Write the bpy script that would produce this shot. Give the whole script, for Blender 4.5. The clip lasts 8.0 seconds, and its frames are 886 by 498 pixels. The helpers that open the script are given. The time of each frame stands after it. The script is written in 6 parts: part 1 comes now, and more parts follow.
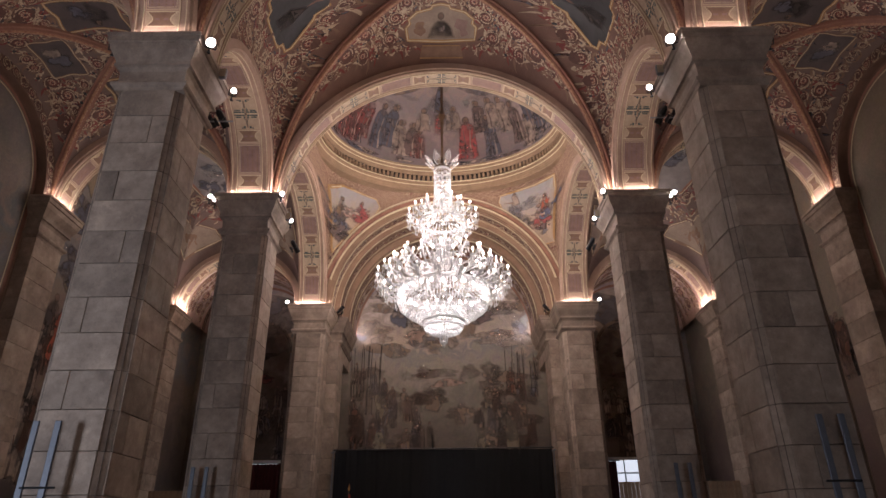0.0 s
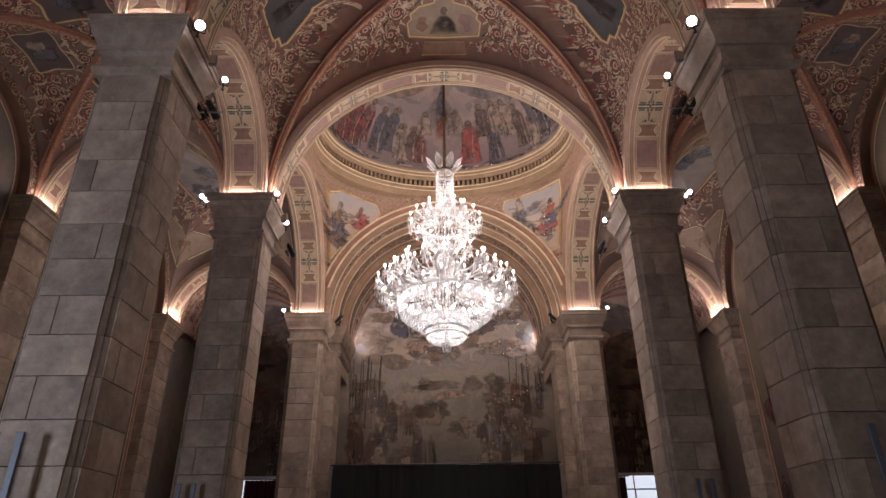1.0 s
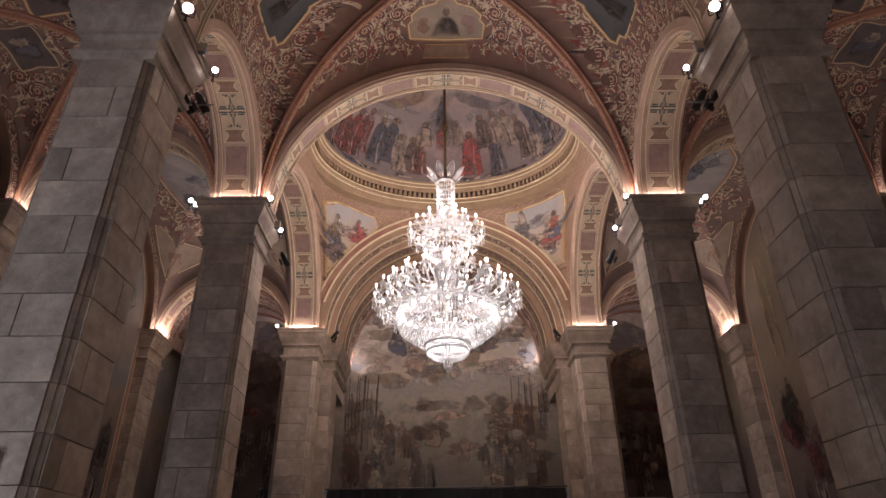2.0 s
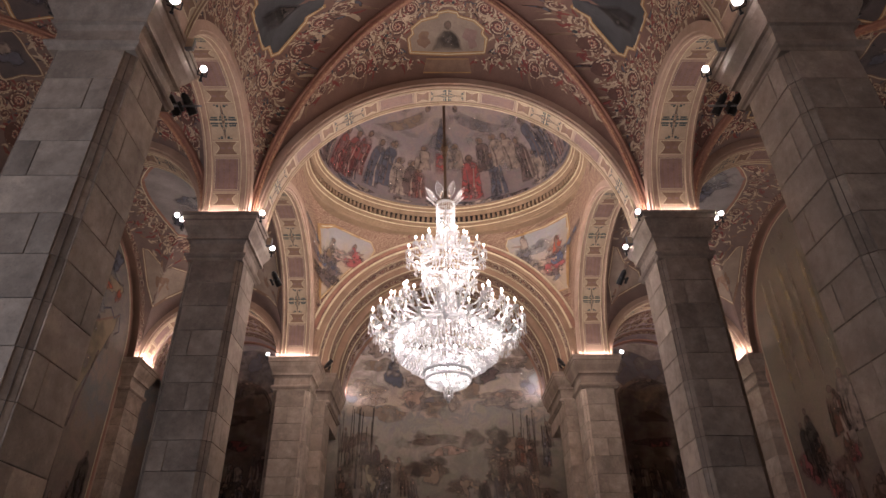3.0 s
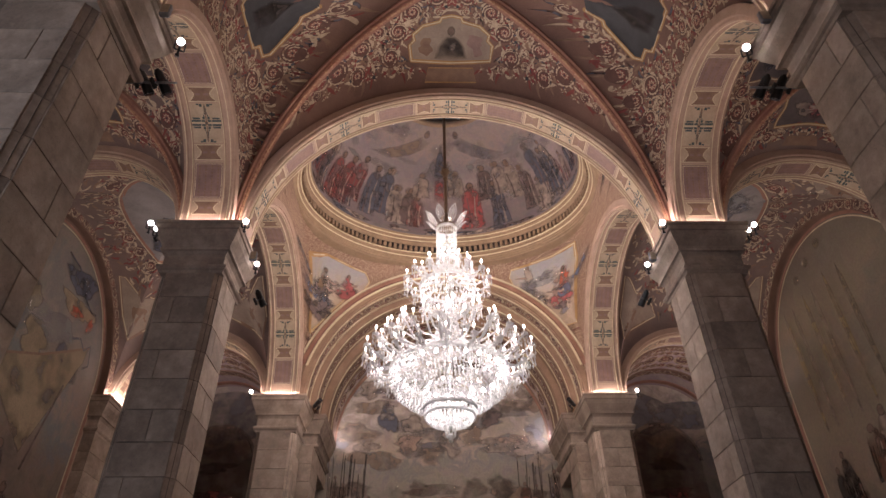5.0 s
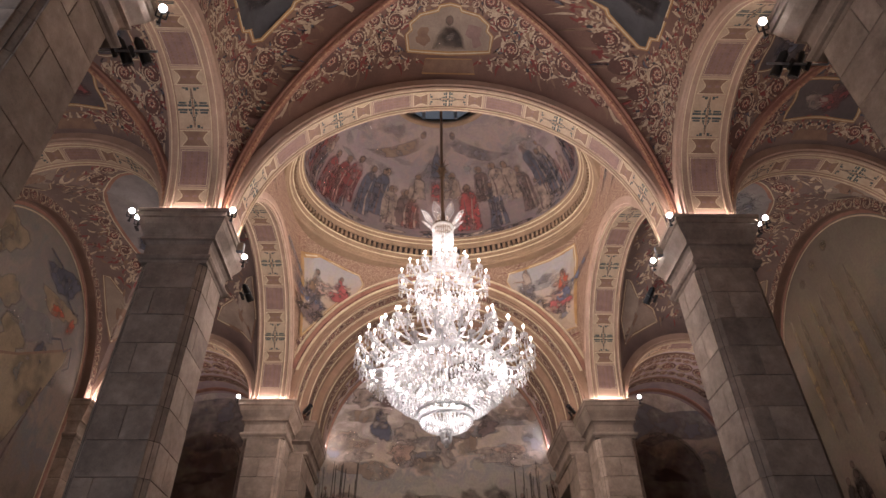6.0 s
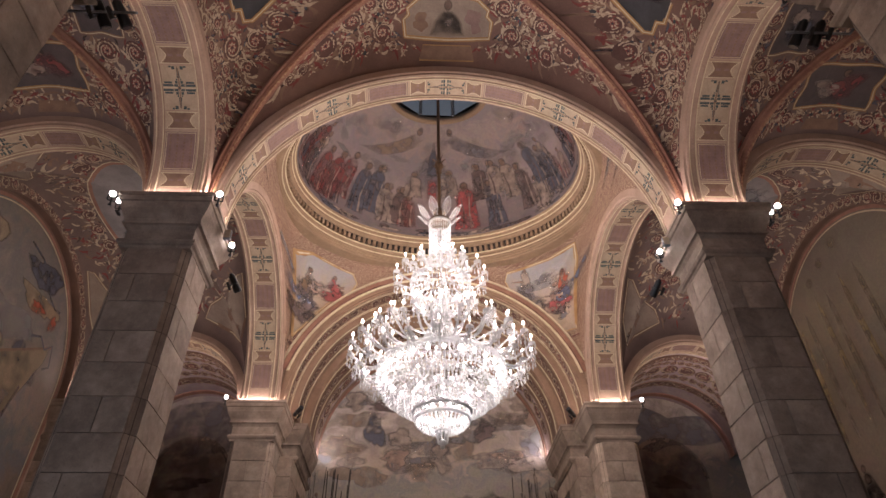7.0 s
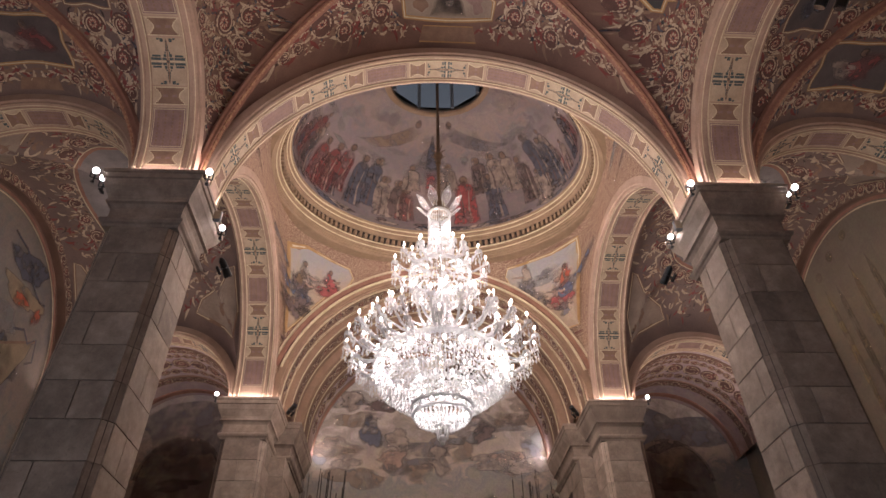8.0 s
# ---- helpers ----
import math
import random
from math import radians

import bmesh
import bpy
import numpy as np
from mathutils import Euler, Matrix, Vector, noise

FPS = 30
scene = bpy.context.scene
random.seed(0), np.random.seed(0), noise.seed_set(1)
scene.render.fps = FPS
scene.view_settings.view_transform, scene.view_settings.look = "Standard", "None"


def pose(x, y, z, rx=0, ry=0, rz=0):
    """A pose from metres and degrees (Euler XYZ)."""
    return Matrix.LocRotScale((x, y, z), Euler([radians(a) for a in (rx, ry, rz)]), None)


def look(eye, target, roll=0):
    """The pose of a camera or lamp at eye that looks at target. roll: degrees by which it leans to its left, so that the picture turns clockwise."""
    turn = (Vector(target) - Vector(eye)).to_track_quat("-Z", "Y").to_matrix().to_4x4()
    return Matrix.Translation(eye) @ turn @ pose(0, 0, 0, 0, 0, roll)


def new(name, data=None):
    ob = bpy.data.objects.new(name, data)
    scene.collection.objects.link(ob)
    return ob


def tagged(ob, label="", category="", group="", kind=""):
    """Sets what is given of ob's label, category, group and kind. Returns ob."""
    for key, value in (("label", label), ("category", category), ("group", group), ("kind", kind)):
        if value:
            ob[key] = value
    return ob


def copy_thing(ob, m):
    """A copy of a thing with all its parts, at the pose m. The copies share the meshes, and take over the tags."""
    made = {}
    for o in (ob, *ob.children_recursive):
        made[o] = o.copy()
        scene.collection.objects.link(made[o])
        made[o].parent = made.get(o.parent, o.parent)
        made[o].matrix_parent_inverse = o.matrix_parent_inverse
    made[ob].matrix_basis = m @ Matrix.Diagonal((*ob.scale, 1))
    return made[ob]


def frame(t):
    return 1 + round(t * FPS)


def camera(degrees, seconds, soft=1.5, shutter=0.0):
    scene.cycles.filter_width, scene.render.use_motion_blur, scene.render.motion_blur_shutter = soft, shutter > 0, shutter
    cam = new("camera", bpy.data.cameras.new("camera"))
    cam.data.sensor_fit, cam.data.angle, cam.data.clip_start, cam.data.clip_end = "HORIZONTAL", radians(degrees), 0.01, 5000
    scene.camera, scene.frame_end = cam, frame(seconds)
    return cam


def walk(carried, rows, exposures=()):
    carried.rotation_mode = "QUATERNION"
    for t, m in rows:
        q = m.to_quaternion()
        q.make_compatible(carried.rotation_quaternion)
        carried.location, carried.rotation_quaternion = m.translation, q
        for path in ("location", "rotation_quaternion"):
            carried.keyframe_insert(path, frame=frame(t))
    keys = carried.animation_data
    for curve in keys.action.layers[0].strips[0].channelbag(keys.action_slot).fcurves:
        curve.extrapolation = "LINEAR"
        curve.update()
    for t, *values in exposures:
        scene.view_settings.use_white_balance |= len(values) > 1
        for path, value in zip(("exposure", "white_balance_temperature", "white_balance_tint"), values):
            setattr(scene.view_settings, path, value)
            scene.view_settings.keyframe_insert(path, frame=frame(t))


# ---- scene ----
cam = camera(70.4, 8.0)
METRES, EYE, TILT, LEAN, TURN = 4.8, 1.55, 0.0, 0.0, 0.0
ROWS = [
    (0.0, 0.0, 0.0, 0.0, 0.21, 24.97, 0.46),
    (0.5, -0.006, 0.0627, 0.0084, 0.22, 25.62, 0.48),
    (1.0, -0.016, 0.1303, 0.0148, 0.17, 26.25, 0.52),
    (1.5, -0.0266, 0.1967, 0.0177, 0.04, 27.08, 0.54),
    (3.0, -0.0564, 0.4092, 0.032, -0.59, 31.68, 0.63),
    (3.5, -0.0652, 0.4743, 0.0361, -0.73, 33.24, 0.7),
    (4.0, -0.0714, 0.5422, 0.0406, -0.82, 34.67, 0.72),
    (4.5, -0.0802, 0.6002, 0.0434, -0.97, 35.73, 0.77),
    (6.0, -0.088, 0.7716, 0.0457, -1.81, 37.99, 0.73),
    (6.5, -0.0892, 0.8232, 0.0467, -2.09, 38.52, 0.75),
    (7.0, -0.0911, 0.881, 0.0475, -2.33, 39.05, 0.79),
    (7.5, -0.0939, 0.934, 0.0483, -2.5, 39.45, 0.81),
    (8.0, -0.1008, 0.9917, 0.0484, -2.72, 39.82, 0.89),
]
walk(cam, [(t, pose(0, 0, EYE, TILT, LEAN, TURN) @ pose(METRES * x, METRES * y, METRES * z, 90 + pitch, roll, yaw)) for t, x, y, z, yaw, pitch, roll in ROWS],
     [(0.0, 0.54, 6250, 18), (8.0, 0.58, 6250, 18)])

# ---- plan, in metres ----
PX = 3.66                    # pier axis, either side of the nave
PY = (-1.47, 2.61, 6.69, 10.77, 16.80)   # pier axes along the nave
END = 19.45                  # face of the end wall
BACK = -1.9                  # face of the wall behind
WX = 7.75                    # face of the side walls
SPRING = 7.49                # top of the capitals
RN = 3.13                    # nave arch radius
RA = 1.63                    # aisle arch radius
AX = 5.79                    # aisle axis
INSET = 0.50                 # from pier axis to the foot of an arch
BAND = 0.14                  # thickness of an arch ring
DC = (0.0, 13.78)            # dome axis
RING_Z = 11.10
HOT = (1.0, 0.82, 0.72)
CANDLE = (1.0, 0.84, 0.72)
WHITEHOT = (1.0, 0.93, 0.86)

# ---- world and lights ----
STRIP, VAULT_FILL = 5.5, 56.0
world = bpy.data.worlds.new("world")
scene.world = world

world.use_nodes = True
wn = world.node_tree
sky = wn.nodes.new("ShaderNodeTexSky")
sky.sky_type, sky.sun_disc, sky.sun_elevation, sky.sun_rotation = "NISHITA", False, radians(35), radians(200)
wn.links.new(sky.outputs[0], wn.nodes["Background"].inputs[0])
wn.nodes["Background"].inputs[1].default_value = 0.10


def lamp(name, kind, m, power, colour, **extra):
    data = bpy.data.lights.new(name, kind)
    data.energy, data.color = power, colour
    if kind == "AREA":
        data.shape, data.size, data.size_y = "RECTANGLE", extra["size"][0], extra["size"][1]
    else:
        data.shadow_soft_size = extra.get("radius", 0.05)
    if kind == "SPOT":
        data.spot_size, data.spot_blend = radians(extra["cone"]), 0.6
    ob = new(name, data)
    ob.matrix_world = m
    return ob


# the chandelier's own light: inside the bowl, among the lower arms, and in the upper tier
lamp("chandelier_lamp", "POINT", pose(0, DC[1], 6.62), 95, WHITEHOT, radius=0.3)
lamp("chandelier_lamp", "POINT", pose(0, DC[1], 8.45), 20, WHITEHOT, radius=0.2)
lamp("chandelier_lamp", "POINT", pose(0, DC[1], 9.75), 22, WHITEHOT, radius=0.08)
# added pair in open air above the upper arms, to brighten the dome
for k in (-1, 1):
    lamp("chandelier_lamp", "POINT", pose(1.0 * k, DC[1], 10.40), 56, CANDLE, radius=0.05)
for k in range(6):
    a = math.pi * (k + 0.5) / 3
    lamp("candle_lamp", "POINT", pose(1.35 * math.cos(a), DC[1] + 1.35 * math.sin(a), 7.62), 34, CANDLE, radius=0.08)
for k in range(3):
    a = 2 * math.pi * (k + 0.2) / 3
    lamp("candle_lamp", "POINT", pose(0.72 * math.cos(a), DC[1] + 0.72 * math.sin(a), 9.12), 16, CANDLE, radius=0.06)
# lighting strips on the ledges of the capitals
for sx in (-1, 1):
    for i, y in enumerate(PY):
        if y < 0:
            continue
        for dx, dy, ln in ((-0.50, 0, 0), (0.50, 0, 0), (0, -0.50, 1), (0, 0.50, 1)):
            if i == 4 and dy > 0:
                continue
            lamp("ledge_strip", "AREA", pose(sx * PX + dx, y + dy, SPRING + 0.03, 180, 0, 90 * ln), STRIP * (10.0 if i == 3 and dx * sx < 0 else 4.0 if i == 4 and dx * sx > 0 else 1.0), HOT, size=(0.05, 0.8))
    for y in PY[1:]:
        lamp("ledge_strip", "AREA", pose(sx * 7.40, y, SPRING + 0.03, 180, 0, 0), STRIP * (4.2 if y > 16 else 1.4), HOT, size=(0.05, 0.9))
    lamp("ledge_strip", "AREA", look((sx * 2.86, 19.05, 7.60), (sx * 2.3, 19.45, 8.3)), 34.0, (1.0, 0.93, 0.90), size=(0.1, 0.3))
    # added beams at the capitals that brighten the vaults; the modelled floodlights are unlit
    for y in (PY[2], PY[3]):
        lamp("flood_beam", "SPOT", look((sx * 3.0, y - 0.65, 7.6), (-sx * 1.2, y - 3.0, 11.4)), VAULT_FILL * 0.97, (1.0, 0.86, 0.74), cone=120, radius=0.06)
        lamp("flood_beam", "SPOT", look((sx * 4.4, y - 0.65, 7.6), (sx * 6.2, y - 2.6, 9.6)), VAULT_FILL * (0.12 if sx < 0 else 0.07), (1.0, 0.86, 0.74), cone=130, radius=0.06)
# daylight from a window on the west side near the camera
lamp("window_light", "AREA", pose(-WX + 0.05, -0.3, 2.0, 0, -90, 0), 310, (0.76, 0.87, 1.0), size=(2.0, 1.8))
# added warm fill for the pier fronts; the back wall has no window
lamp("window_light", "AREA", pose(0, BACK + 0.08, 4.5, 90, 0, 0), 24, (1.0, 0.88, 0.80), size=(6.0, 3.5))


# ---- node helpers ----
def material(name):
    m = bpy.data.materials.new(name)
    m.use_nodes = True
    return m, m.node_tree, m.node_tree.nodes["Principled BSDF"]


def node(nt, kind, inputs=(), **props):
    n = nt.nodes.new("ShaderNode" + kind)
    for key, value in props.items():
        setattr(n, key, value)
    for key, value in dict(inputs).items():
        if isinstance(value, bpy.types.NodeSocket):
            nt.links.new(value, n.inputs[key])
        else:
            n.inputs[key].default_value = value
    return n


def place(nt, scale=(1, 1, 1), uv=False, move=(0, 0, 0)):
    c = node(nt, "TexCoord")
    return node(nt, "Mapping", {"Vector": c.outputs["UV" if uv else "Object"], "Scale": scale, "Location": move}).outputs[0]


def noise_of(nt, vec, scale, detail=4.0, rough=0.55, distort=0.0):
    return node(nt, "TexNoise", {"Vector": vec, "Scale": scale, "Detail": detail, "Roughness": rough, "Distortion": distort})


def ramp(nt, fac, stops, mode="LINEAR"):
    r = node(nt, "ValToRGB", {"Fac": fac})
    r.color_ramp.interpolation = mode
    while len(r.color_ramp.elements) < len(stops):
        r.color_ramp.elements.new(0.5)
    for e, (p, c) in zip(r.color_ramp.elements, stops):
        e.position, e.color = p, (*c, 1)
    return r.outputs[0]


def grey(nt, fac, lo, hi):
    return node(nt, "MapRange", {"Value": fac, "From Min": lo, "From Max": hi}).outputs[0]


def mix(nt, fac, a, b, mode="MIX"):
    n = node(nt, "Mix", data_type="RGBA", blend_type=mode)
    for key, value in ((0, fac), (6, a), (7, b)):
        if isinstance(value, bpy.types.NodeSocket):
            nt.links.new(value, n.inputs[key])
        else:
            n.inputs[key].default_value = value if key == 0 else (*value, 1)
    return n.outputs[2]


def calc(nt, op, a, b=0.0):
    n = node(nt, "Math", operation=op)
    for key, value in ((0, a), (1, b)):
        if isinstance(value, bpy.types.NodeSocket):
            nt.links.new(value, n.inputs[key])
        else:
            n.inputs[key].default_value = value
    return n.outputs[0]


def finish(nt, bsdf, colour, rough=0.8, bump=None, strength=0.2, dist=0.01, metal=0.0):
    if isinstance(colour, bpy.types.NodeSocket):
        nt.links.new(colour, bsdf.inputs["Base Color"])
    else:
        bsdf.inputs["Base Color"].default_value = (*colour, 1)
    if isinstance(rough, bpy.types.NodeSocket):
        nt.links.new(rough, bsdf.inputs["Roughness"])
    else:
        bsdf.inputs["Roughness"].default_value = rough
    bsdf.inputs["Metallic"].default_value = metal
    if bump is not None:
        b = node(nt, "Bump", {"Height": bump, "Strength": strength, "Distance": dist})
        nt.links.new(b.outputs[0], bsdf.inputs["Normal"])


# ---- materials ----
def stone_material(name, dark, light):
    m, nt, b = material(name)
    v = place(nt)
    rnd = node(nt, "ObjectInfo").outputs["Random"]
    w = node(nt, "VectorMath", {0: v, 1: node(nt, "CombineXYZ", {0: calc(nt, "MULTIPLY", rnd, 31.0), 1: calc(nt, "MULTIPLY", rnd, 17.0)}).outputs[0]}, operation="ADD").outputs[0]
    big = noise_of(nt, w, 2.2, 5, 0.6).outputs[0]
    fine = noise_of(nt, w, 38.0, 6, 0.7).outputs[0]
    c = ramp(nt, big, [(0.3, dark), (0.55, tuple((a + q) / 2 for a, q in zip(dark, light))), (0.75, light)])
    c = mix(nt, calc(nt, "MULTIPLY", grey(nt, fine, 0.35, 0.7), 0.18), c, tuple(a * 0.6 for a in dark))
    mid = noise_of(nt, w, 9.0, 6, 0.68).outputs[0]
    c = mix(nt, calc(nt, "MULTIPLY", grey(nt, mid, 0.5, 0.68), 0.32), c, tuple(a * 0.5 for a in dark))
    c = mix(nt, calc(nt, "MULTIPLY", grey(nt, mid, 0.46, 0.3), 0.28), c, tuple(min(a * 1.2, 0.7) for a in light))
    pits = grey(nt, noise_of(nt, w, 70.0, 3, 0.5).outputs[0], 0.62, 0.7)
    c = mix(nt, calc(nt, "MULTIPLY", pits, 0.3), c, tuple(a * 0.35 for a in dark))
    tone = node(nt, "HueSaturation", {"Color": c, "Value": calc(nt, "ADD", calc(nt, "MULTIPLY", rnd, 0.35), 0.82)}).outputs[0]
    finish(nt, b, tone, 0.78, fine, 0.35, 0.006)
    return m


M_STONE = stone_material("limestone", (0.225, 0.168, 0.13), (0.52, 0.405, 0.315))
M_MORTAR = stone_material("mortar", (0.085, 0.063, 0.047), (0.15, 0.115, 0.088))


def ornament_material(name, ground, line, accent, scale):
    """Painted scrollwork: roundels and curling leaves on a tinted ground."""
    m, nt, b = material(name)
    v = place(nt, uv=True)
    bend = noise_of(nt, v, scale * 0.9, 3)
    w = mix(nt, 0.22, v, bend.outputs["Color"], "LINEAR_LIGHT")
    cell = node(nt, "TexVoronoi", {"Vector": w, "Scale": scale, "Randomness": 0.55})
    d = cell.outputs["Distance"]
    rings = calc(nt, "SINE", calc(nt, "MULTIPLY", d, 40.0))
    leaf = noise_of(nt, v, scale * 4.5, 3, 0.5, 2.6).outputs[0]
    curl = calc(nt, "SINE", calc(nt, "MULTIPLY", leaf, 46.0))
    lines = calc(nt, "MAXIMUM", grey(nt, rings, 0.35, 0.9), calc(nt, "MULTIPLY", grey(nt, curl, 0.2, 0.9), 0.8))
    stain = noise_of(nt, v, 0.7, 5, 0.6).outputs[0]
    c = mix(nt, grey(nt, stain, 0.3, 0.7), ground, tuple(a * 0.7 for a in ground))
    c = mix(nt, calc(nt, "MULTIPLY", lines, 0.75), c, line)
    heart = calc(nt, "LESS_THAN", d, 0.13)
    c = mix(nt, calc(nt, "MULTIPLY", heart, 0.8), c, accent)
    spots = grey(nt, noise_of(nt, v, scale * 2.6, 2).outputs[0], 0.58, 0.64)
    c = mix(nt, calc(nt, "MULTIPLY", spots, 0.55), c, accent)
    fine = noise_of(nt, v, 60, 5).outputs[0]
    finish(nt, b, mix(nt, 0.25, c, fine, "OVERLAY"), 0.75, fine, 0.15, 0.004)
    return m


M_PEND = ornament_material("pendentive_scrollwork", (0.215, 0.115, 0.075), (0.44, 0.32, 0.215), (0.14, 0.045, 0.035), 4.5)


def plaster_material(name, base, dark, scale=3.0, rough=0.75, metal=0.0):
    m, nt, b = material(name)
    v = place(nt)
    big = noise_of(nt, v, scale, 5, 0.6).outputs[0]
    fine = noise_of(nt, v, 45, 5, 0.65).outputs[0]
    c = mix(nt, grey(nt, big, 0.3, 0.7), base, dark)
    c = mix(nt, 0.3, c, fine, "OVERLAY")
    finish(nt, b, c, rough, fine, 0.2, 0.004, metal)
    return m


M_WEB = plaster_material("vault_ground", (0.205, 0.115, 0.082), (0.125, 0.068, 0.050), 1.3)
M_WEBGREY = plaster_material("aisle_vault_ground", (0.20, 0.135, 0.11), (0.13, 0.088, 0.075), 1.6)
M_SCROLLBAND = ornament_material("border_scrollwork", (0.22, 0.12, 0.085), (0.52, 0.39, 0.29), (0.14, 0.05, 0.04), 6.0)
M_BAND = plaster_material("pink_plaster", (0.43, 0.30, 0.225), (0.32, 0.215, 0.155))
M_RUSSET = plaster_material("russet_plaster", (0.29, 0.185, 0.12), (0.20, 0.12, 0.078), 2.2)
M_RUSSETDARK = plaster_material("dark_russet_plaster", (0.20, 0.115, 0.08), (0.14, 0.08, 0.055), 2.2)
M_RIB = plaster_material("rib_red_plaster", (0.34, 0.175, 0.12), (0.22, 0.10, 0.07))
M_CORD = plaster_material("gilt_red_cord", (0.50, 0.30, 0.16), (0.22, 0.07, 0.05), 22.0, 0.5)
M_CREAM = plaster_material("cream_plaster", (0.54, 0.43, 0.31), (0.42, 0.32, 0.225))
M_PALE = plaster_material("pale_panel_paint", (0.49, 0.38, 0.265), (0.38, 0.285, 0.195), 7.0)
M_RING = plaster_material("cornice_ochre", (0.31, 0.21, 0.13), (0.21, 0.14, 0.085))
M_PURPLE = plaster_material("dull_purple_paint", (0.27, 0.17, 0.145), (0.20, 0.125, 0.11), 8.0)
M_BLUE = plaster_material("blue_green_paint", (0.075, 0.10, 0.095), (0.045, 0.06, 0.06), 12.0)
M_UMBER = plaster_material("umber_paint", (0.25, 0.155, 0.10), (0.18, 0.105, 0.07), 8.0)
M_LINE = plaster_material("gilt_line_paint", (0.66, 0.56, 0.38), (0.52, 0.42, 0.27), 6.0)
M_CRIMSON = plaster_material("crimson_paint", (0.24, 0.055, 0.045), (0.15, 0.035, 0.03), 8.0)
M_UMBERDARK = plaster_material("dark_umber_paint", (0.13, 0.062, 0.047), (0.085, 0.04, 0.032), 8.0)
M_SLATE = plaster_material("slate_painting", (0.055, 0.055, 0.06), (0.03, 0.03, 0.033), 2.5)
M_DIM = plaster_material("dim_brown_painting", (0.10, 0.08, 0.075), (0.055, 0.045, 0.045), 2.5)
M_BEIGE = plaster_material("beige_painting", (0.32, 0.25, 0.19), (0.22, 0.17, 0.13), 3.0)
M_CLOUDGREY = plaster_material("cloud_grey_paint", (0.28, 0.25, 0.24), (0.17, 0.155, 0.15), 2.2)
M_OCHRE = plaster_material("ochre_paint", (0.42, 0.25, 0.10), (0.30, 0.17, 0.07), 5.0)


def wash_material(name, colour, cover, scale=5.0):
    """Thin brushed paint that lets the ground show through in patches."""
    m, nt, b = material(name)
    v = place(nt)
    n = noise_of(nt, v, scale, 5, 0.65, 0.5)
    fine = noise_of(nt, v, 30, 4).outputs[0]
    c = mix(nt, grey(nt, n.outputs[0], 0.3, 0.7), colour, tuple(a * 0.62 for a in colour))
    finish(nt, b, mix(nt, 0.3, c, fine, "OVERLAY"), 0.7)
    patch = noise_of(nt, v, scale * 0.9, 2, 0.5).outputs[0]
    edge = calc(nt, "ADD", node(nt, "Attribute", attribute_name="edge").outputs["Fac"], calc(nt, "MULTIPLY", calc(nt, "SUBTRACT", n.outputs[0], 0.5), 0.5))
    cover = calc(nt, "MULTIPLY", grey(nt, edge, 1.0, 0.62), cover)
    nt.links.new(calc(nt, "MULTIPLY", grey(nt, patch, 0.15, 0.62), cover), b.inputs["Alpha"])
    return m


M_SCROLL = plaster_material("cream_scroll_paint", (0.55, 0.44, 0.31), (0.37, 0.275, 0.185), 9.0)
M_COBALT = wash_material("blue_paint", (0.11, 0.125, 0.18), 0.9)
M_ROSE = wash_material("rose_beige_paint", (0.46, 0.31, 0.24), 0.85)
M_VEIL = wash_material("pale_veil_paint", (0.50, 0.42, 0.39), 0.22, 2.0)
M_VEIL2 = wash_material("mauve_veil_paint", (0.36, 0.29, 0.275), 0.28, 3.0)
M_BLUEGREY = wash_material("blue_grey_paint", (0.10, 0.10, 0.125), 1.1)
M_WINE = wash_material("wine_red_paint", (0.24, 0.07, 0.065), 0.85)
M_RED2 = wash_material("rose_red_paint", (0.36, 0.09, 0.085), 0.95)
M_DUSK = wash_material("dusky_brown_paint", (0.145, 0.10, 0.09), 1.05)
M_TAUPE = wash_material("taupe_paint", (0.37, 0.29, 0.24), 1.0)
M_GLOOM = wash_material("gloomy_brown_paint", (0.04, 0.028, 0.022), 0.85, 3.0)
M_RUST = wash_material("rust_paint", (0.17, 0.075, 0.045), 0.8, 3.0)
M_STRAW = wash_material("straw_paint", (0.40, 0.30, 0.15), 0.7, 3.0)
M_SHAFT = wash_material("dull_gold_paint", (0.30, 0.235, 0.14), 0.6, 4.0)
M_SAIL = wash_material("sail_paint", (0.33, 0.255, 0.165), 1.2, 2.0)
M_FLAG = wash_material("orange_red_paint", (0.42, 0.10, 0.05), 0.95)
M_KNOB = wash_material("brown_flesh_paint", (0.20, 0.13, 0.095), 1.2)
M_OCHREVEIL = wash_material("ochre_veil_paint", (0.34, 0.24, 0.17), 0.7, 3.0)
M_GREYVEIL = wash_material("grey_veil_paint", (0.22, 0.20, 0.21), 0.7, 3.0)
M_RUST2 = wash_material("faded_red_paint", (0.27, 0.10, 0.085), 0.8)
M_CLOUD = wash_material("cloud_paint", (0.38, 0.36, 0.35), 0.6, 1.2)
M_UMBER2 = wash_material("warm_umber_paint", (0.22, 0.14, 0.08), 0.9)
# shade between the dentils, put into the colour of their bed
M_GAPSHADE = plaster_material("dentil_gap_shade", (0.05, 0.036, 0.027), (0.035, 0.025, 0.02))


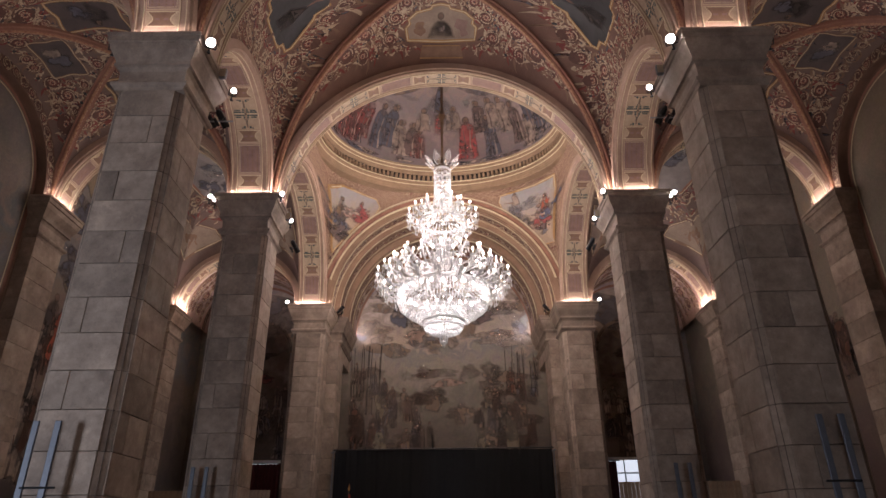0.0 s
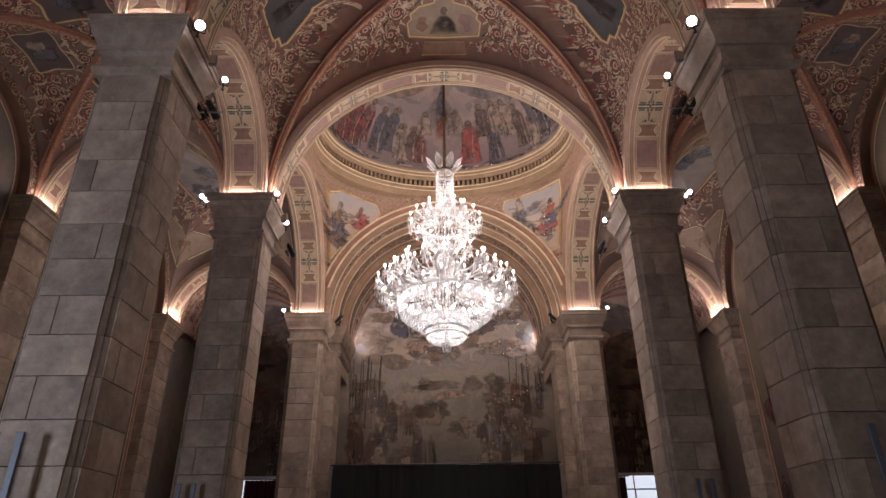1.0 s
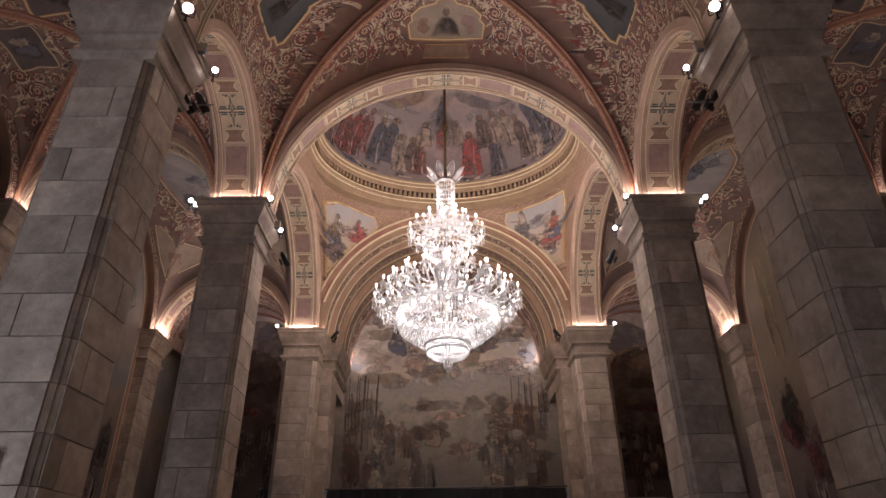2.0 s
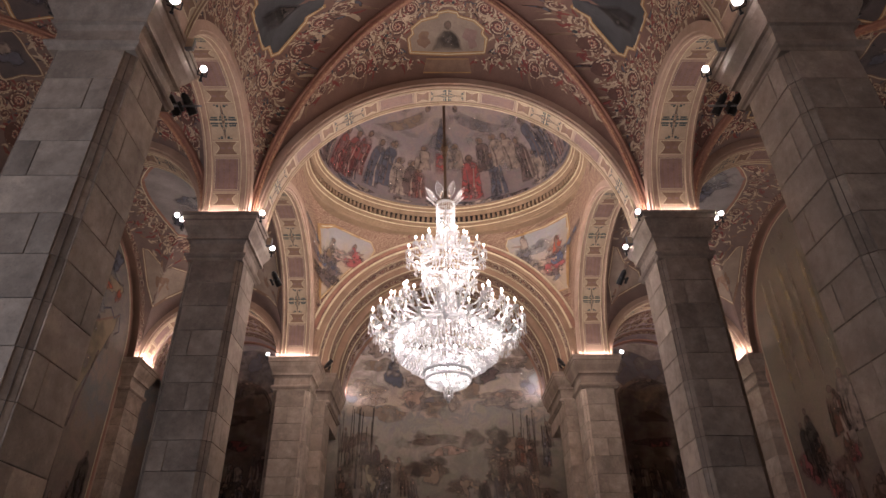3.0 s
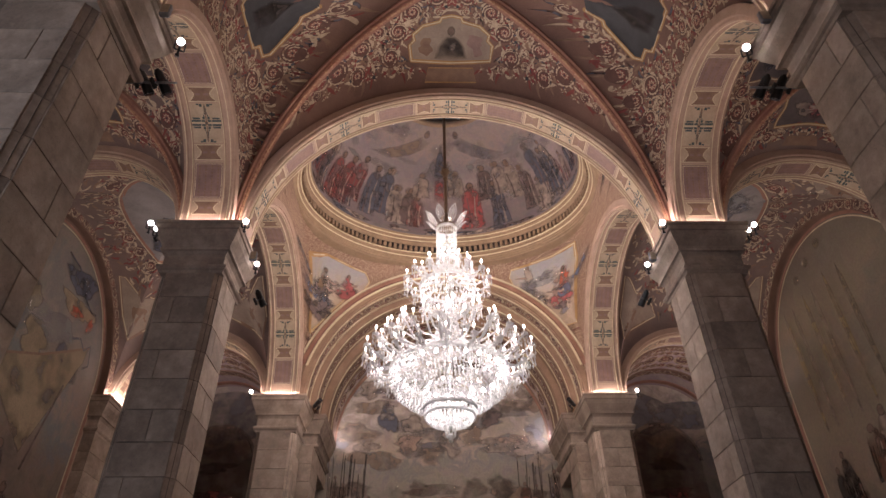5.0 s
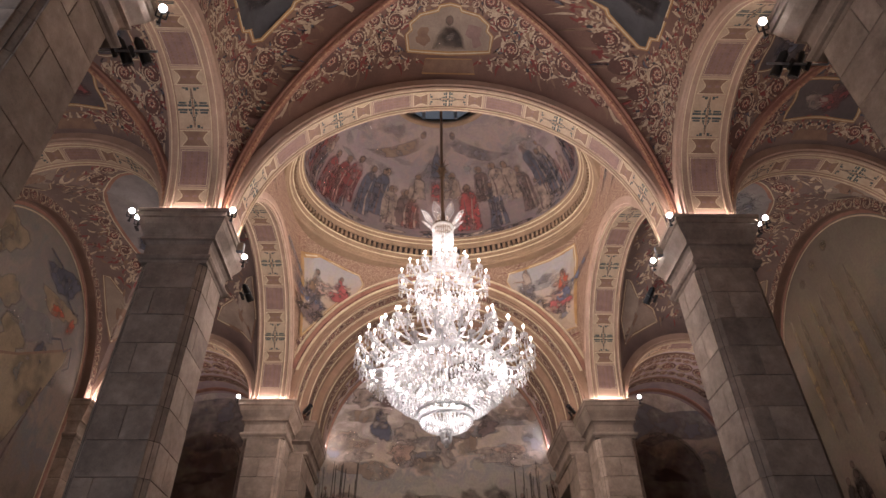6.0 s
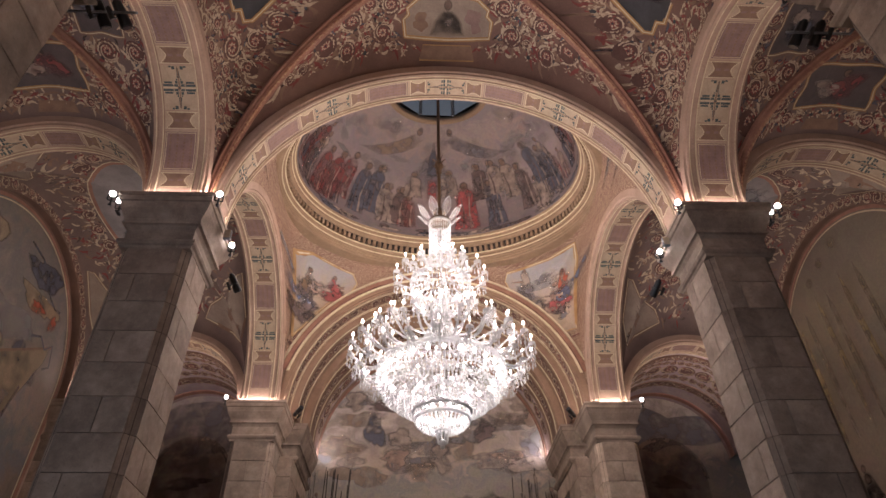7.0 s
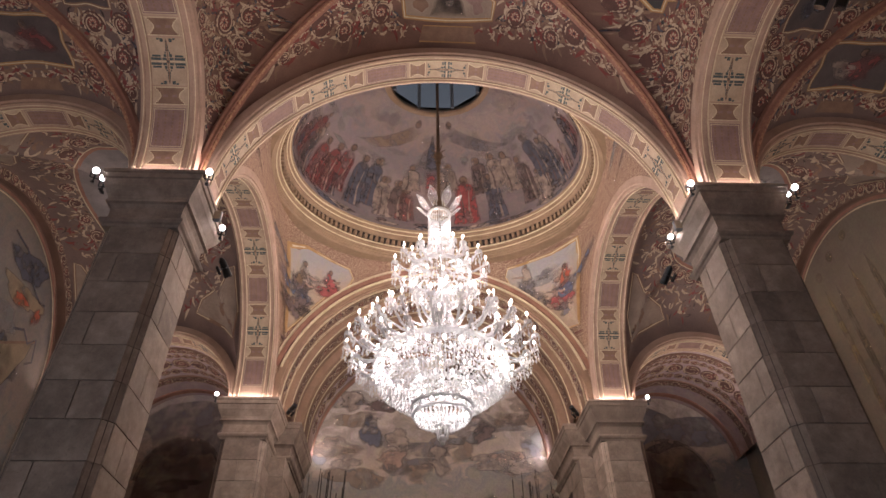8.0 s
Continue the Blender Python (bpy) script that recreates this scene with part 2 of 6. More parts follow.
def mural_material(name, stops, axis_z, scale=1.0, blotch=0.5, tint=None, uv=False):
    """A painted wall: tones that change with height, broken by brushwork at several sizes."""
    m, nt, b = material(name)
    v = place(nt, uv=uv)
    z = node(nt, "SeparateXYZ", {0: v}).outputs[1 if uv else 2]
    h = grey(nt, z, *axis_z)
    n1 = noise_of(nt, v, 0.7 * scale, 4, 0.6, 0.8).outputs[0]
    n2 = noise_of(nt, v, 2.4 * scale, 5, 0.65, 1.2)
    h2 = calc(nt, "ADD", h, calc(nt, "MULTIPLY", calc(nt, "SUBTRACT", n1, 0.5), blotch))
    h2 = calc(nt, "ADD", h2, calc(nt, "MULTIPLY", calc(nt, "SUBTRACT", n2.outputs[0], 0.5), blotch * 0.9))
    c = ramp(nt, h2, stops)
    c = mix(nt, 0.18, c, n2.outputs["Color"], "SOFT_LIGHT")
    fine = noise_of(nt, v, 26 * scale, 6, 0.7).outputs[0]
    c = mix(nt, 0.35, c, fine, "OVERLAY")
    finish(nt, b, c, 0.6, fine, 0.12, 0.004)
    return m


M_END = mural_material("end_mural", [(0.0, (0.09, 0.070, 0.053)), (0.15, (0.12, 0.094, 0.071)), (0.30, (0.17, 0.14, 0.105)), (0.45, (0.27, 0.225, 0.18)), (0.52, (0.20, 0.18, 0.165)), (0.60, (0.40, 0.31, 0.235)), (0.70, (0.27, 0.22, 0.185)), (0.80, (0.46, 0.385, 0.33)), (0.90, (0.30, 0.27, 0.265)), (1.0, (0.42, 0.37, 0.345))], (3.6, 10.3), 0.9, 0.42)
M_MURK = wash_material("murky_brown_paint", (0.12, 0.085, 0.064), 0.6, 3.0)
M_MURK2 = wash_material("murky_rust_paint", (0.17, 0.095, 0.065), 0.6, 3.0)
M_MURK3 = wash_material("murky_cream_paint", (0.36, 0.29, 0.20), 0.75, 3.0)
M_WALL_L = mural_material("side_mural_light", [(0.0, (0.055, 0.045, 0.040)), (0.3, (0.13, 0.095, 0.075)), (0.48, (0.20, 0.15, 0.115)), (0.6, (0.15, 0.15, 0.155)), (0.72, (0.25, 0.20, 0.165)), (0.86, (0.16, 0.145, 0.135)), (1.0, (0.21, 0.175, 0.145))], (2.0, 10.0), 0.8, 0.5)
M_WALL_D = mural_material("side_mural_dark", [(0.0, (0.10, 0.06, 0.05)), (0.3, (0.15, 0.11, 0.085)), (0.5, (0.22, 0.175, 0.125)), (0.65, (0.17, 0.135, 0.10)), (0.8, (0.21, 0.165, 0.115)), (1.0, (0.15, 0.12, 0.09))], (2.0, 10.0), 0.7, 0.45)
M_DOME = mural_material("dome_mural", [(0.0, (0.15, 0.12, 0.12)), (0.3, (0.21, 0.165, 0.16)), (0.5, (0.31, 0.245, 0.23)), (0.7, (0.22, 0.185, 0.19)), (0.85, (0.30, 0.225, 0.20)), (1.0, (0.21, 0.175, 0.175))], (11.8, 14.5), 1.4, 0.5)
M_BARREL = mural_material("barrel_mural", [(0.0, (0.30, 0.18, 0.14)), (0.35, (0.40, 0.28, 0.25)), (0.5, (0.28, 0.20, 0.20)), (0.65, (0.50, 0.38, 0.33)), (1.0, (0.32, 0.25, 0.27))], (7.4, 9.3), 2.0, 0.8)
M_SKY = mural_material("painted_sky", [(0.0, (0.19, 0.13, 0.10)), (0.35, (0.34, 0.25, 0.175)), (0.7, (0.38, 0.295, 0.215)), (1.0, (0.29, 0.28, 0.28))], (8.6, 10.9), 1.5, 0.5)
M_FLOOR = plaster_material("floor_stone", (0.22, 0.19, 0.16), (0.15, 0.13, 0.11), 1.0, 0.35)
M_PLAIN = plaster_material("plain_wall", (0.20, 0.16, 0.12), (0.14, 0.11, 0.085), 0.8)


def flat_material(name, colour, rough=0.5, metal=0.0):
    m, nt, b = material(name)
    n = noise_of(nt, place(nt), 30, 4).outputs[0]
    finish(nt, b, mix(nt, 0.25, colour, n, "OVERLAY"), rough, n, 0.08, 0.002, metal)
    return m


M_BLACK = flat_material("black_cloth", (0.005, 0.005, 0.006), 0.9)
M_BLACKMETAL = flat_material("black_metal", (0.015, 0.015, 0.016), 0.4)
M_STEEL = flat_material("satin_steel", (0.24, 0.25, 0.27), 0.45, 0.5)
M_POST = flat_material("grey_painted_steel", (0.13, 0.14, 0.165), 0.5, 0.2)
M_BRASS = flat_material("aged_brass", (0.11, 0.07, 0.04), 0.5, 0.4)
M_RED = flat_material("dark_red_cloth", (0.07, 0.008, 0.012), 0.9)
M_WOOD = plaster_material("pale_wood", (0.36, 0.25, 0.16), (0.26, 0.17, 0.10), 6.0, 0.5)


def glow_material(name, colour, strength):
    m, nt, b = material(name)
    b.inputs["Base Color"].default_value = (*colour, 1)
    b.inputs["Emission Color"].default_value = (*colour, 1)
    b.inputs["Emission Strength"].default_value = strength
    return m


M_LENS = glow_material("lamp_lens", (1.0, 0.96, 0.92), 40)
M_BULB = glow_material("candle_bulb", (1.0, 0.93, 0.85), 14)
M_WHITE = flat_material("white_paint", (0.75, 0.75, 0.74), 0.5)
M_WAX = flat_material("ivory_candle", (0.8, 0.76, 0.68), 0.5)
M_SILVER = flat_material("silvered_metal", (0.75, 0.74, 0.72), 0.25, 0.9)
M_GLASSDARK = flat_material("dark_glass", (0.03, 0.03, 0.035), 0.08)
M_OCHREGOLD = flat_material("gilt_finial", (0.5, 0.25, 0.06), 0.3, 0.6)
M_FLAGCLOTH = flat_material("red_flag_cloth", (0.35, 0.05, 0.03), 0.9)
M_SKYPANE = glow_material("lantern_sky", (0.12, 0.145, 0.17), 0.3)
M_SKYPANE.node_tree.nodes["Principled BSDF"].inputs["Roughness"].default_value = 0.12
M_SLATEROOF = plaster_material("lantern_cap", (0.10, 0.11, 0.12), (0.06, 0.065, 0.07))
M_DAY = glow_material("daylight_pane", (0.85, 0.93, 1.0), 0.55)


def crystal_material():
    m, nt, b = material("cut_crystal")
    out = nt.nodes["Material Output"]
    diff = node(nt, "BsdfTranslucent", {"Color": (0.72, 0.72, 0.72, 1)})
    dd = node(nt, "BsdfDiffuse", {"Color": (0.62, 0.62, 0.625, 1)})
    gl = node(nt, "BsdfGlossy", {"Color": (1, 1, 1, 1), "Roughness": 0.08})
    tr = node(nt, "BsdfTransparent")
    a = node(nt, "MixShader", {0: 0.5, 1: diff.outputs[0], 2: dd.outputs[0]})
    c = node(nt, "MixShader", {0: 0.18, 1: a.outputs[0], 2: gl.outputs[0]})
    e = node(nt, "MixShader", {0: 0.12, 1: c.outputs[0], 2: tr.outputs[0]})
    nt.links.new(e.outputs[0], out.inputs[0])
    return m


M_CRYSTAL = crystal_material()
M_CLEAR, cnt_, cb_ = material("clear_cut_glass")
cb_.inputs["Base Color"].default_value = (0.9, 0.92, 0.93, 1)
cb_.inputs["Roughness"].default_value = 0.08
cb_.inputs["Alpha"].default_value = 0.22
M_BULB.cycles.emission_sampling = "NONE"
M_LENS.cycles.emission_sampling = "NONE"


# ---- mesh helpers ----
def link_mesh(name, verts, faces, mat, parent=None, label="", uvs=None, smooth=False):
    me = bpy.data.meshes.new(name)
    me.from_pydata([tuple(v) for v in verts], [], faces)
    if uvs is not None:
        layer = me.uv_layers.new(name="UVMap")
        idx = np.empty(len(me.loops), dtype=np.int32)
        me.loops.foreach_get("vertex_index", idx)
        layer.data.foreach_set("uv", np.asarray(uvs, dtype=np.float32)[idx].ravel())
    if smooth:
        me.polygons.foreach_set("use_smooth", [True] * len(me.polygons))
    me.materials.append(mat)
    me.update()
    ob = new(name, me)
    if parent is not None:
        ob.parent = parent
    if label:
        ob["label"] = label
    return ob


def part(name, bm, mat, parent=None, label="", smooth=False):
    me = bpy.data.meshes.new(name)
    if smooth:
        for f in bm.faces:
            f.smooth = True
    bm.to_mesh(me)
    bm.free()
    me.materials.append(mat)
    ob = new(name, me)
    if parent is not None:
        ob.parent = parent
    if label:
        ob["label"] = label
    return ob


def root(name, label, category, group="", kind="", at=None):
    ob = new(name)
    ob.empty_display_size = 0.1
    if at is not None:
        ob.matrix_world = at
    return tagged(ob, label, category, group, kind)


def add_box(bm, x0, x1, y0, y1, z0, z1, bevel=0.0):
    r = bmesh.ops.create_cube(bm, size=1.0, matrix=Matrix.Translation(((x0 + x1) / 2, (y0 + y1) / 2, (z0 + z1) / 2)) @ Matrix.Diagonal((x1 - x0, y1 - y0, z1 - z0, 1)))
    if bevel:
        es = list({e for v in r["verts"] for e in v.link_edges})
        bmesh.ops.bevel(bm, geom=es, offset=bevel, segments=1, affect="EDGES")


def box(*a, bevel=0.0):
    bm = bmesh.new()
    add_box(bm, *a, bevel=bevel)
    return bm


def add_tube(bm, p, q, r0, r1=None, seg=8):
    p, q = Vector(p), Vector(q)
    d = q - p
    m = Matrix.Translation((p + q) / 2) @ d.to_track_quat("Z", "Y").to_matrix().to_4x4()
    bmesh.ops.create_cone(bm, cap_ends=True, segments=seg, radius1=r0, radius2=r0 if r1 is None else r1, depth=d.length, matrix=m)


def add_lathe(bm, profile, seg=32, at=(0, 0, 0), sx=1.0, sy=1.0):
    rings = []
    for r, z in profile:
        rings.append([bm.verts.new((at[0] + sx * r * math.cos(2 * math.pi * k / seg), at[1] + sy * r * math.sin(2 * math.pi * k / seg), at[2] + z)) for k in range(seg)])
    for a, b in zip(rings, rings[1:]):
        for k in range(seg):
            bm.faces.new((a[k], a[(k + 1) % seg], b[(k + 1) % seg], b[k]))


def grid(name, fn, nu, nv, mat, parent=None, label="", uv=None, smooth=True):
    """A sheet from fn(u, v), both from 0 to 1. uv gives metres of the painted pattern."""
    verts, uvs = [], []
    for j in range(nv + 1):
        for i in range(nu + 1):
            p = fn(i / nu, j / nv)
            verts.append(p)
            uvs.append(uv(i / nu, j / nv, p) if uv else (p[0], p[1]))
    faces = [(j * (nu + 1) + i, j * (nu + 1) + i + 1, (j + 1) * (nu + 1) + i + 1, (j + 1) * (nu + 1) + i) for j in range(nv) for i in range(nu)]
    return link_mesh(name, verts, faces, mat, parent, label, uvs, smooth)


def arch_point(axis, c, along, r, v, phi):
    """axis 'x': the arch spans x (faces along y); 'y': it spans y."""
    a, z = c + r * math.cos(phi), SPRING + r * math.sin(phi)
    return (a, along + v, z) if axis == "x" else (along + v, a, z)


def arch_sweep(name, axis, c, along, r, profile, mat, parent=None, label="", n=48, a0=0.0, a1=math.pi, closed=True):
    """Sweep a cross-section of (radial offset, lateral offset) points round an arch."""
    verts, uvs, faces, k = [], [], [], len(profile)
    for i in range(n + 1):
        phi = a0 + (a1 - a0) * i / n
        for o, v in profile:
            verts.append(arch_point(axis, c, along, r + o, v, phi))
            uvs.append((phi * r, v))
    m = k if closed else k - 1
    for i in range(n):
        for j in range(m):
            faces.append((i * k + j, i * k + (j + 1) % k, (i + 1) * k + (j + 1) % k, (i + 1) * k + j))
    return link_mesh(name, verts, faces, mat, parent, label, uvs)


def arch_patch(name, axis, c, along, r, f0, f1, v0, v1, mat, parent, lift=0.004, n=6, label=""):
    verts, uvs, faces = [], [], []
    for i in range(n + 1):
        phi = f0 + (f1 - f0) * i / n
        for v in (v0, v1):
            verts.append(arch_point(axis, c, along, r - lift, v, phi))
            uvs.append((phi * r, v))
    for i in range(n):
        faces.append((2 * i, 2 * i + 1, 2 * i + 3, 2 * i + 2))
    return link_mesh(name, verts, faces, mat, parent, label, uvs)


PANEL_MATS = [M_PALE, M_PURPLE, M_BLUE, M_UMBER, M_LINE]


def arch_quad(out, r, f0, f1, v0, v1, mat, lift, n=4):
    """A small painted field on the soffit of an arch, in the arch's own space."""
    for i in range(n):
        k = len(out[0])
        for j in (i, i + 1):
            phi = f0 + (f1 - f0) * j / n
            for v in (v0, v1):
                out[0].append(((r - lift) * math.cos(phi), v, SPRING + (r - lift) * math.sin(phi)))
        out[1].append((k, k + 1, k + 3, k + 2))
        out[2].append(mat)


def arch_frame(out, r, f0, f1, v0, v1, mat, lift, t=0.011):
    d = t / r
    arch_quad(out, r, f0, f0 + d, v0, v1, mat, lift, 1)
    arch_quad(out, r, f1 - d, f1, v0, v1, mat, lift, 1)
    arch_quad(out, r, f0, f1, v0, v0 + t, mat, lift)
    arch_quad(out, r, f0, f1, v1 - t, v1, mat, lift)


def arch_panel(r, kind, length, h):
    """One painted panel of an arch soffit, centred on the crown of the arch."""
    out = ([], [], [])
    m, mid = 1 / r, math.pi / 2
    a = length * m / 2
    p0, p1 = mid - a, mid + a

    def quad(a0, a1, v0, v1, mat, lift):
        arch_quad(out, r, mid + min(a0, a1) * m, mid + max(a0, a1) * m, min(v0, v1), max(v0, v1), mat, lift, 1)
    if kind == "cross":
        arch_quad(out, r, p0, p1, -h, h, 0, 0.003)
        for sa in (-1, 1):
            for sv in (-1, 1):
                # fretted squares either side of the arms
                quad(sa * 0.016, sa * 0.046, sv * 0.018, sv * 0.070, 2, 0.006)
                quad(sa * 0.016, sa * 0.046, sv * 0.082, sv * h * 0.98, 2, 0.006)
                quad(sa * 0.054, sa * 0.092, sv * 0.018, sv * 0.052, 2, 0.006)
                quad(sa * 0.054, sa * 0.080, sv * 0.090, sv * h * 0.90, 2, 0.006)
                quad(sa * 0.098, sa * 0.120, sv * 0.018, sv * 0.036, 2, 0.006)
                # small leaves at the end of the stem
                quad(sa * (length / 2 - 0.055), sa * (length / 2 - 0.012), sv * 0.035, sv * 0.075, 2, 0.006)
                quad(sa * (length / 2 - 0.030), sa * (length / 2 - 0.008), sv * 0.082, sv * 0.115, 2, 0.006)
            quad(sa * 0.012, sa * (length / 2 - 0.02), -0.007, 0.007, 3, 0.006)
            for k in range(4):
                q = 0.125 + k * (length / 2 - 0.16) / 4
                quad(sa * q, sa * (q + 0.03), -0.020 + 0.003 * k, 0.020 - 0.003 * k, 2, 0.008)
        for sv in (-1, 1):
            quad(-0.005, 0.005, sv * 0.018, sv * h * 0.98, 4, 0.008)
        quad(-0.022, 0.022, -0.022, 0.022, 3, 0.010)
        quad(-0.011, 0.011, -0.011, 0.011, 2, 0.012)
    elif kind == "field":
        arch_quad(out, r, p0, p1, -h, h, 0, 0.003)
        arch_quad(out, r, p0 + 0.02 * m, p1 - 0.02 * m, -h + 0.012, h - 0.012, 1, 0.005)
        arch_frame(out, r, p0 + 0.034 * m, p1 - 0.034 * m, -h + 0.024, h - 0.024, 4, 0.007, 0.008)
        n = max(4, int(length / 0.055))
        for k in range(n):
            q = -length / 2 + 0.05 + (length - 0.1) * (k + 0.5) / n
            for j in range(4):
                v = (-0.75 + 0.5 * j) * (h - 0.035)
                d = 0.010 if (k + j) % 2 else 0.017
                quad(q - d, q + d, v - 0.011, v + 0.011, 3, 0.007)
    else:
        arch_quad(out, r, p0, p1, -h, h, 0, 0.003)
        n = 12
        for i in range(n):
            t = abs(2 * (i + 0.5) / n - 1)
            w0 = (0.50 + 0.36 * t ** 1.6) * h
            q0, q1 = p0 + (p1 - p0) * (0.08 + 0.84 * i / n), p0 + (p1 - p0) * (0.08 + 0.84 * (i + 1) / n)
            arch_quad(out, r, q0, q1, -w0, w0, 3, 0.005, 1)
            for sv in (-1, 1):
                arch_quad(out, r, q0, q1, min(sv * w0, sv * (w0 + 0.014)), max(sv * w0, sv * (w0 + 0.014)), 4, 0.007, 1)
        for f in (p0 + (p1 - p0) * 0.04, p1 - (p1 - p0) * 0.08):
            arch_quad(out, r, f, f + (p1 - p0) * 0.04, -h, h, 4, 0.007, 1)
        for sv in (-1, 1):
            arch_quad(out, r, mid - 0.018 * m, mid + 0.018 * m, min(sv * h * 0.12, sv * h * 0.42), max(sv * h * 0.12, sv * h * 0.42), 1, 0.007, 1)
    me = bpy.data.meshes.new("panel")
    me.from_pydata(*[out[0], [], out[1]])
    for mt in PANEL_MATS:
        me.materials.append(mt)
    me.polygons.foreach_set("material_index", out[2])
    me.update()
    return me


arch_cache = {}


def arch(name, axis, c, along, r, w, label, band=M_BAND, panels=True):
    """A flat arch ring with raised edge bands and painted soffit panels."""
    at = pose(c, along, 0) if axis == "x" else pose(along, c, 0, 0, 0, 90)
    key = (name, round(r, 3))
    if key in arch_cache:
        return copy_thing(arch_cache[key], at)
    t = root(name, label, "arch", "arches of the hall", "structure")
    arch_cache[key] = t
    h = w / 2
    e = h * 0.36
    prof = [(BAND + 0.05, -h - 0.03), (0.06, -h - 0.03), (0.05, -h), (0.012, -h), (0.0, -h + 0.02), (0.0, -h + 0.05), (0.016, -h + 0.06), (0.016, -h + e - 0.02), (0.004, -h + e - 0.012), (0.004, -h + e), (0.02, -h + e + 0.008)]
    prof = prof + [(o, -v) for o, v in reversed(prof)]
    arch_sweep("ring", "x", 0, 0, r, prof, band, t)
    for v in (-h + 0.035, -h + e - 0.006):
        for sg in (-1, 1):
            arch_sweep("gilt_fillet", "x", 0, sg * v, r, [(0.006, -0.008), (-0.004, -0.006), (-0.004, 0.006), (0.006, 0.008)], M_LINE, t, "thin gilt line along the arch")
    if not panels:
        t.matrix_world = at
        return t
    # panels outwards from the crown: a cross there on the wide arches, a plain field on the narrow ones
    half = math.pi * r / 2
    lengths = {"cross": 0.66, "knot": 0.29, "field": 0.74} if r > 3 else {"cross": 0.60, "knot": 0.25, "field": 0.60}
    order = ["cross", "knot", "field", "knot"] if r > 3 else ["field", "knot", "cross", "knot"]
    seq, pos = [(order[0], lengths[order[0]], 0.0)], lengths[order[0]] / 2
    for i in range(1, 40):
        kind = order[i % 4]
        if pos + lengths[kind] > half - 0.02:
            break
        seq.append((kind, lengths[kind], pos + lengths[kind] / 2))
        pos += lengths[kind]
    k = 1.0
    meshes = {kk: arch_panel(r + 0.02, kk, ln * 0.985, h - e - 0.012) for kk, ln in lengths.items()}
    for kind, ln, p in seq:
        for sg in ((1,) if p == 0.0 else (1, -1)):
            turn = Matrix.Translation((0, 0, SPRING)) @ Matrix.Rotation(sg * p * k / r, 4, "Y") @ Matrix.Translation((0, 0, -SPRING))
            put("panel", meshes[kind], turn, t, "painted panel with a blue-green cross on cream" if kind == "cross" else "")
    t.matrix_world = at
    return t


def put(name, mesh, m, parent, label=""):
    ob = new(name, mesh)
    ob.parent = parent
    ob.matrix_local = m
    if label:
        ob["label"] = label
    return ob


# ---- floor, walls, roof ----
tagged(part("floor", box(-8.2, 8.2, -2.4, 20.0, -0.3, 0.0), M_FLOOR), "worn grey stone floor of the hall", "floor", kind="structure")
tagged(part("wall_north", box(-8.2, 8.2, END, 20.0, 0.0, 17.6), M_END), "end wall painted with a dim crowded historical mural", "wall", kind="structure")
tagged(part("wall_south", box(-8.2, 8.2, -2.4, BACK, 0.0, 17.6), M_PLAIN), "plain dim wall that closes the hall", "wall", kind="structure")
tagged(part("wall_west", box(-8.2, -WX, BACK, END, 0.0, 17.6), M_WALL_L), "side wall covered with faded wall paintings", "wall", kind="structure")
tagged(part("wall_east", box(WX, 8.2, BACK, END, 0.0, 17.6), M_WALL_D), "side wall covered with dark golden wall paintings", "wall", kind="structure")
tagged(part("roof_slab", box(-8.2, 8.2, -2.4, 20.0, 17.6, 17.9), M_PLAIN), "plain slab over the vaults", "ceiling", kind="structure")

# ---- piers ----
CAP = [(0.0, 0.0), (0.60, 0.0), (0.60, -0.05), (0.585, -0.058), (0.585, -0.13), (0.565, -0.14), (0.56, -0.17), (0.545, -0.23), (0.51, -0.30), (0.48, -0.36), (0.47, -0.40), (0.485, -0.41), (0.485, -0.44), (0.45, -0.45), (0.43, -0.48), (0.42, -0.50), (0.42, -0.66), (0.445, -0.67), (0.475, -0.69), (0.48, -0.72), (0.465, -0.75), (0.44, -0.765), (0.43, -0.80), (0.0, -0.80)]


def square_lathe(bm, prof, hx=0.0, hy=0.0):
    """A moulding with a square plan; hx and hy widen it."""
    rings = [[bm.verts.new((sx * (r + hx), sy * (r + hy), z)) for sx, sy in ((-1, -1), (1, -1), (1, 1), (-1, 1))] for r, z in prof]
    for a, b in zip(rings, rings[1:]):
        for k in range(4):
            bm.faces.new((a[k], a[(k + 1) % 4], b[(k + 1) % 4], b[k]))
    bm.faces.new(rings[0])
    bm.faces.new(rings[-1][::-1])


bm = bmesh.new()
square_lathe(bm, CAP[1:-1])
cap_mesh = bpy.data.meshes.new("capital")
bm.to_mesh(cap_mesh)
cap_mesh.materials.append(M_STONE)
bm = box(-0.375, 0.375, -0.375, 0.375, 0.0, SPRING - 0.79)
core_mesh = bpy.data.meshes.new("core")
bm.to_mesh(core_mesh)
core_mesh.materials.append(M_MORTAR)


block_cache = {}


def block_mesh(w, d, h):
    key = (round(w, 3), round(d, 3), round(h, 3))
    if key not in block_cache:
        b = box(-w / 2, w / 2, -d / 2, d / 2, -h / 2, h / 2, bevel=0.004)
        me = bpy.data.meshes.new("block")
        b.to_mesh(me)
        b.free()
        me.materials.append(M_STONE)
        block_cache[key] = me
    return block_cache[key]


COURSE = 0.394


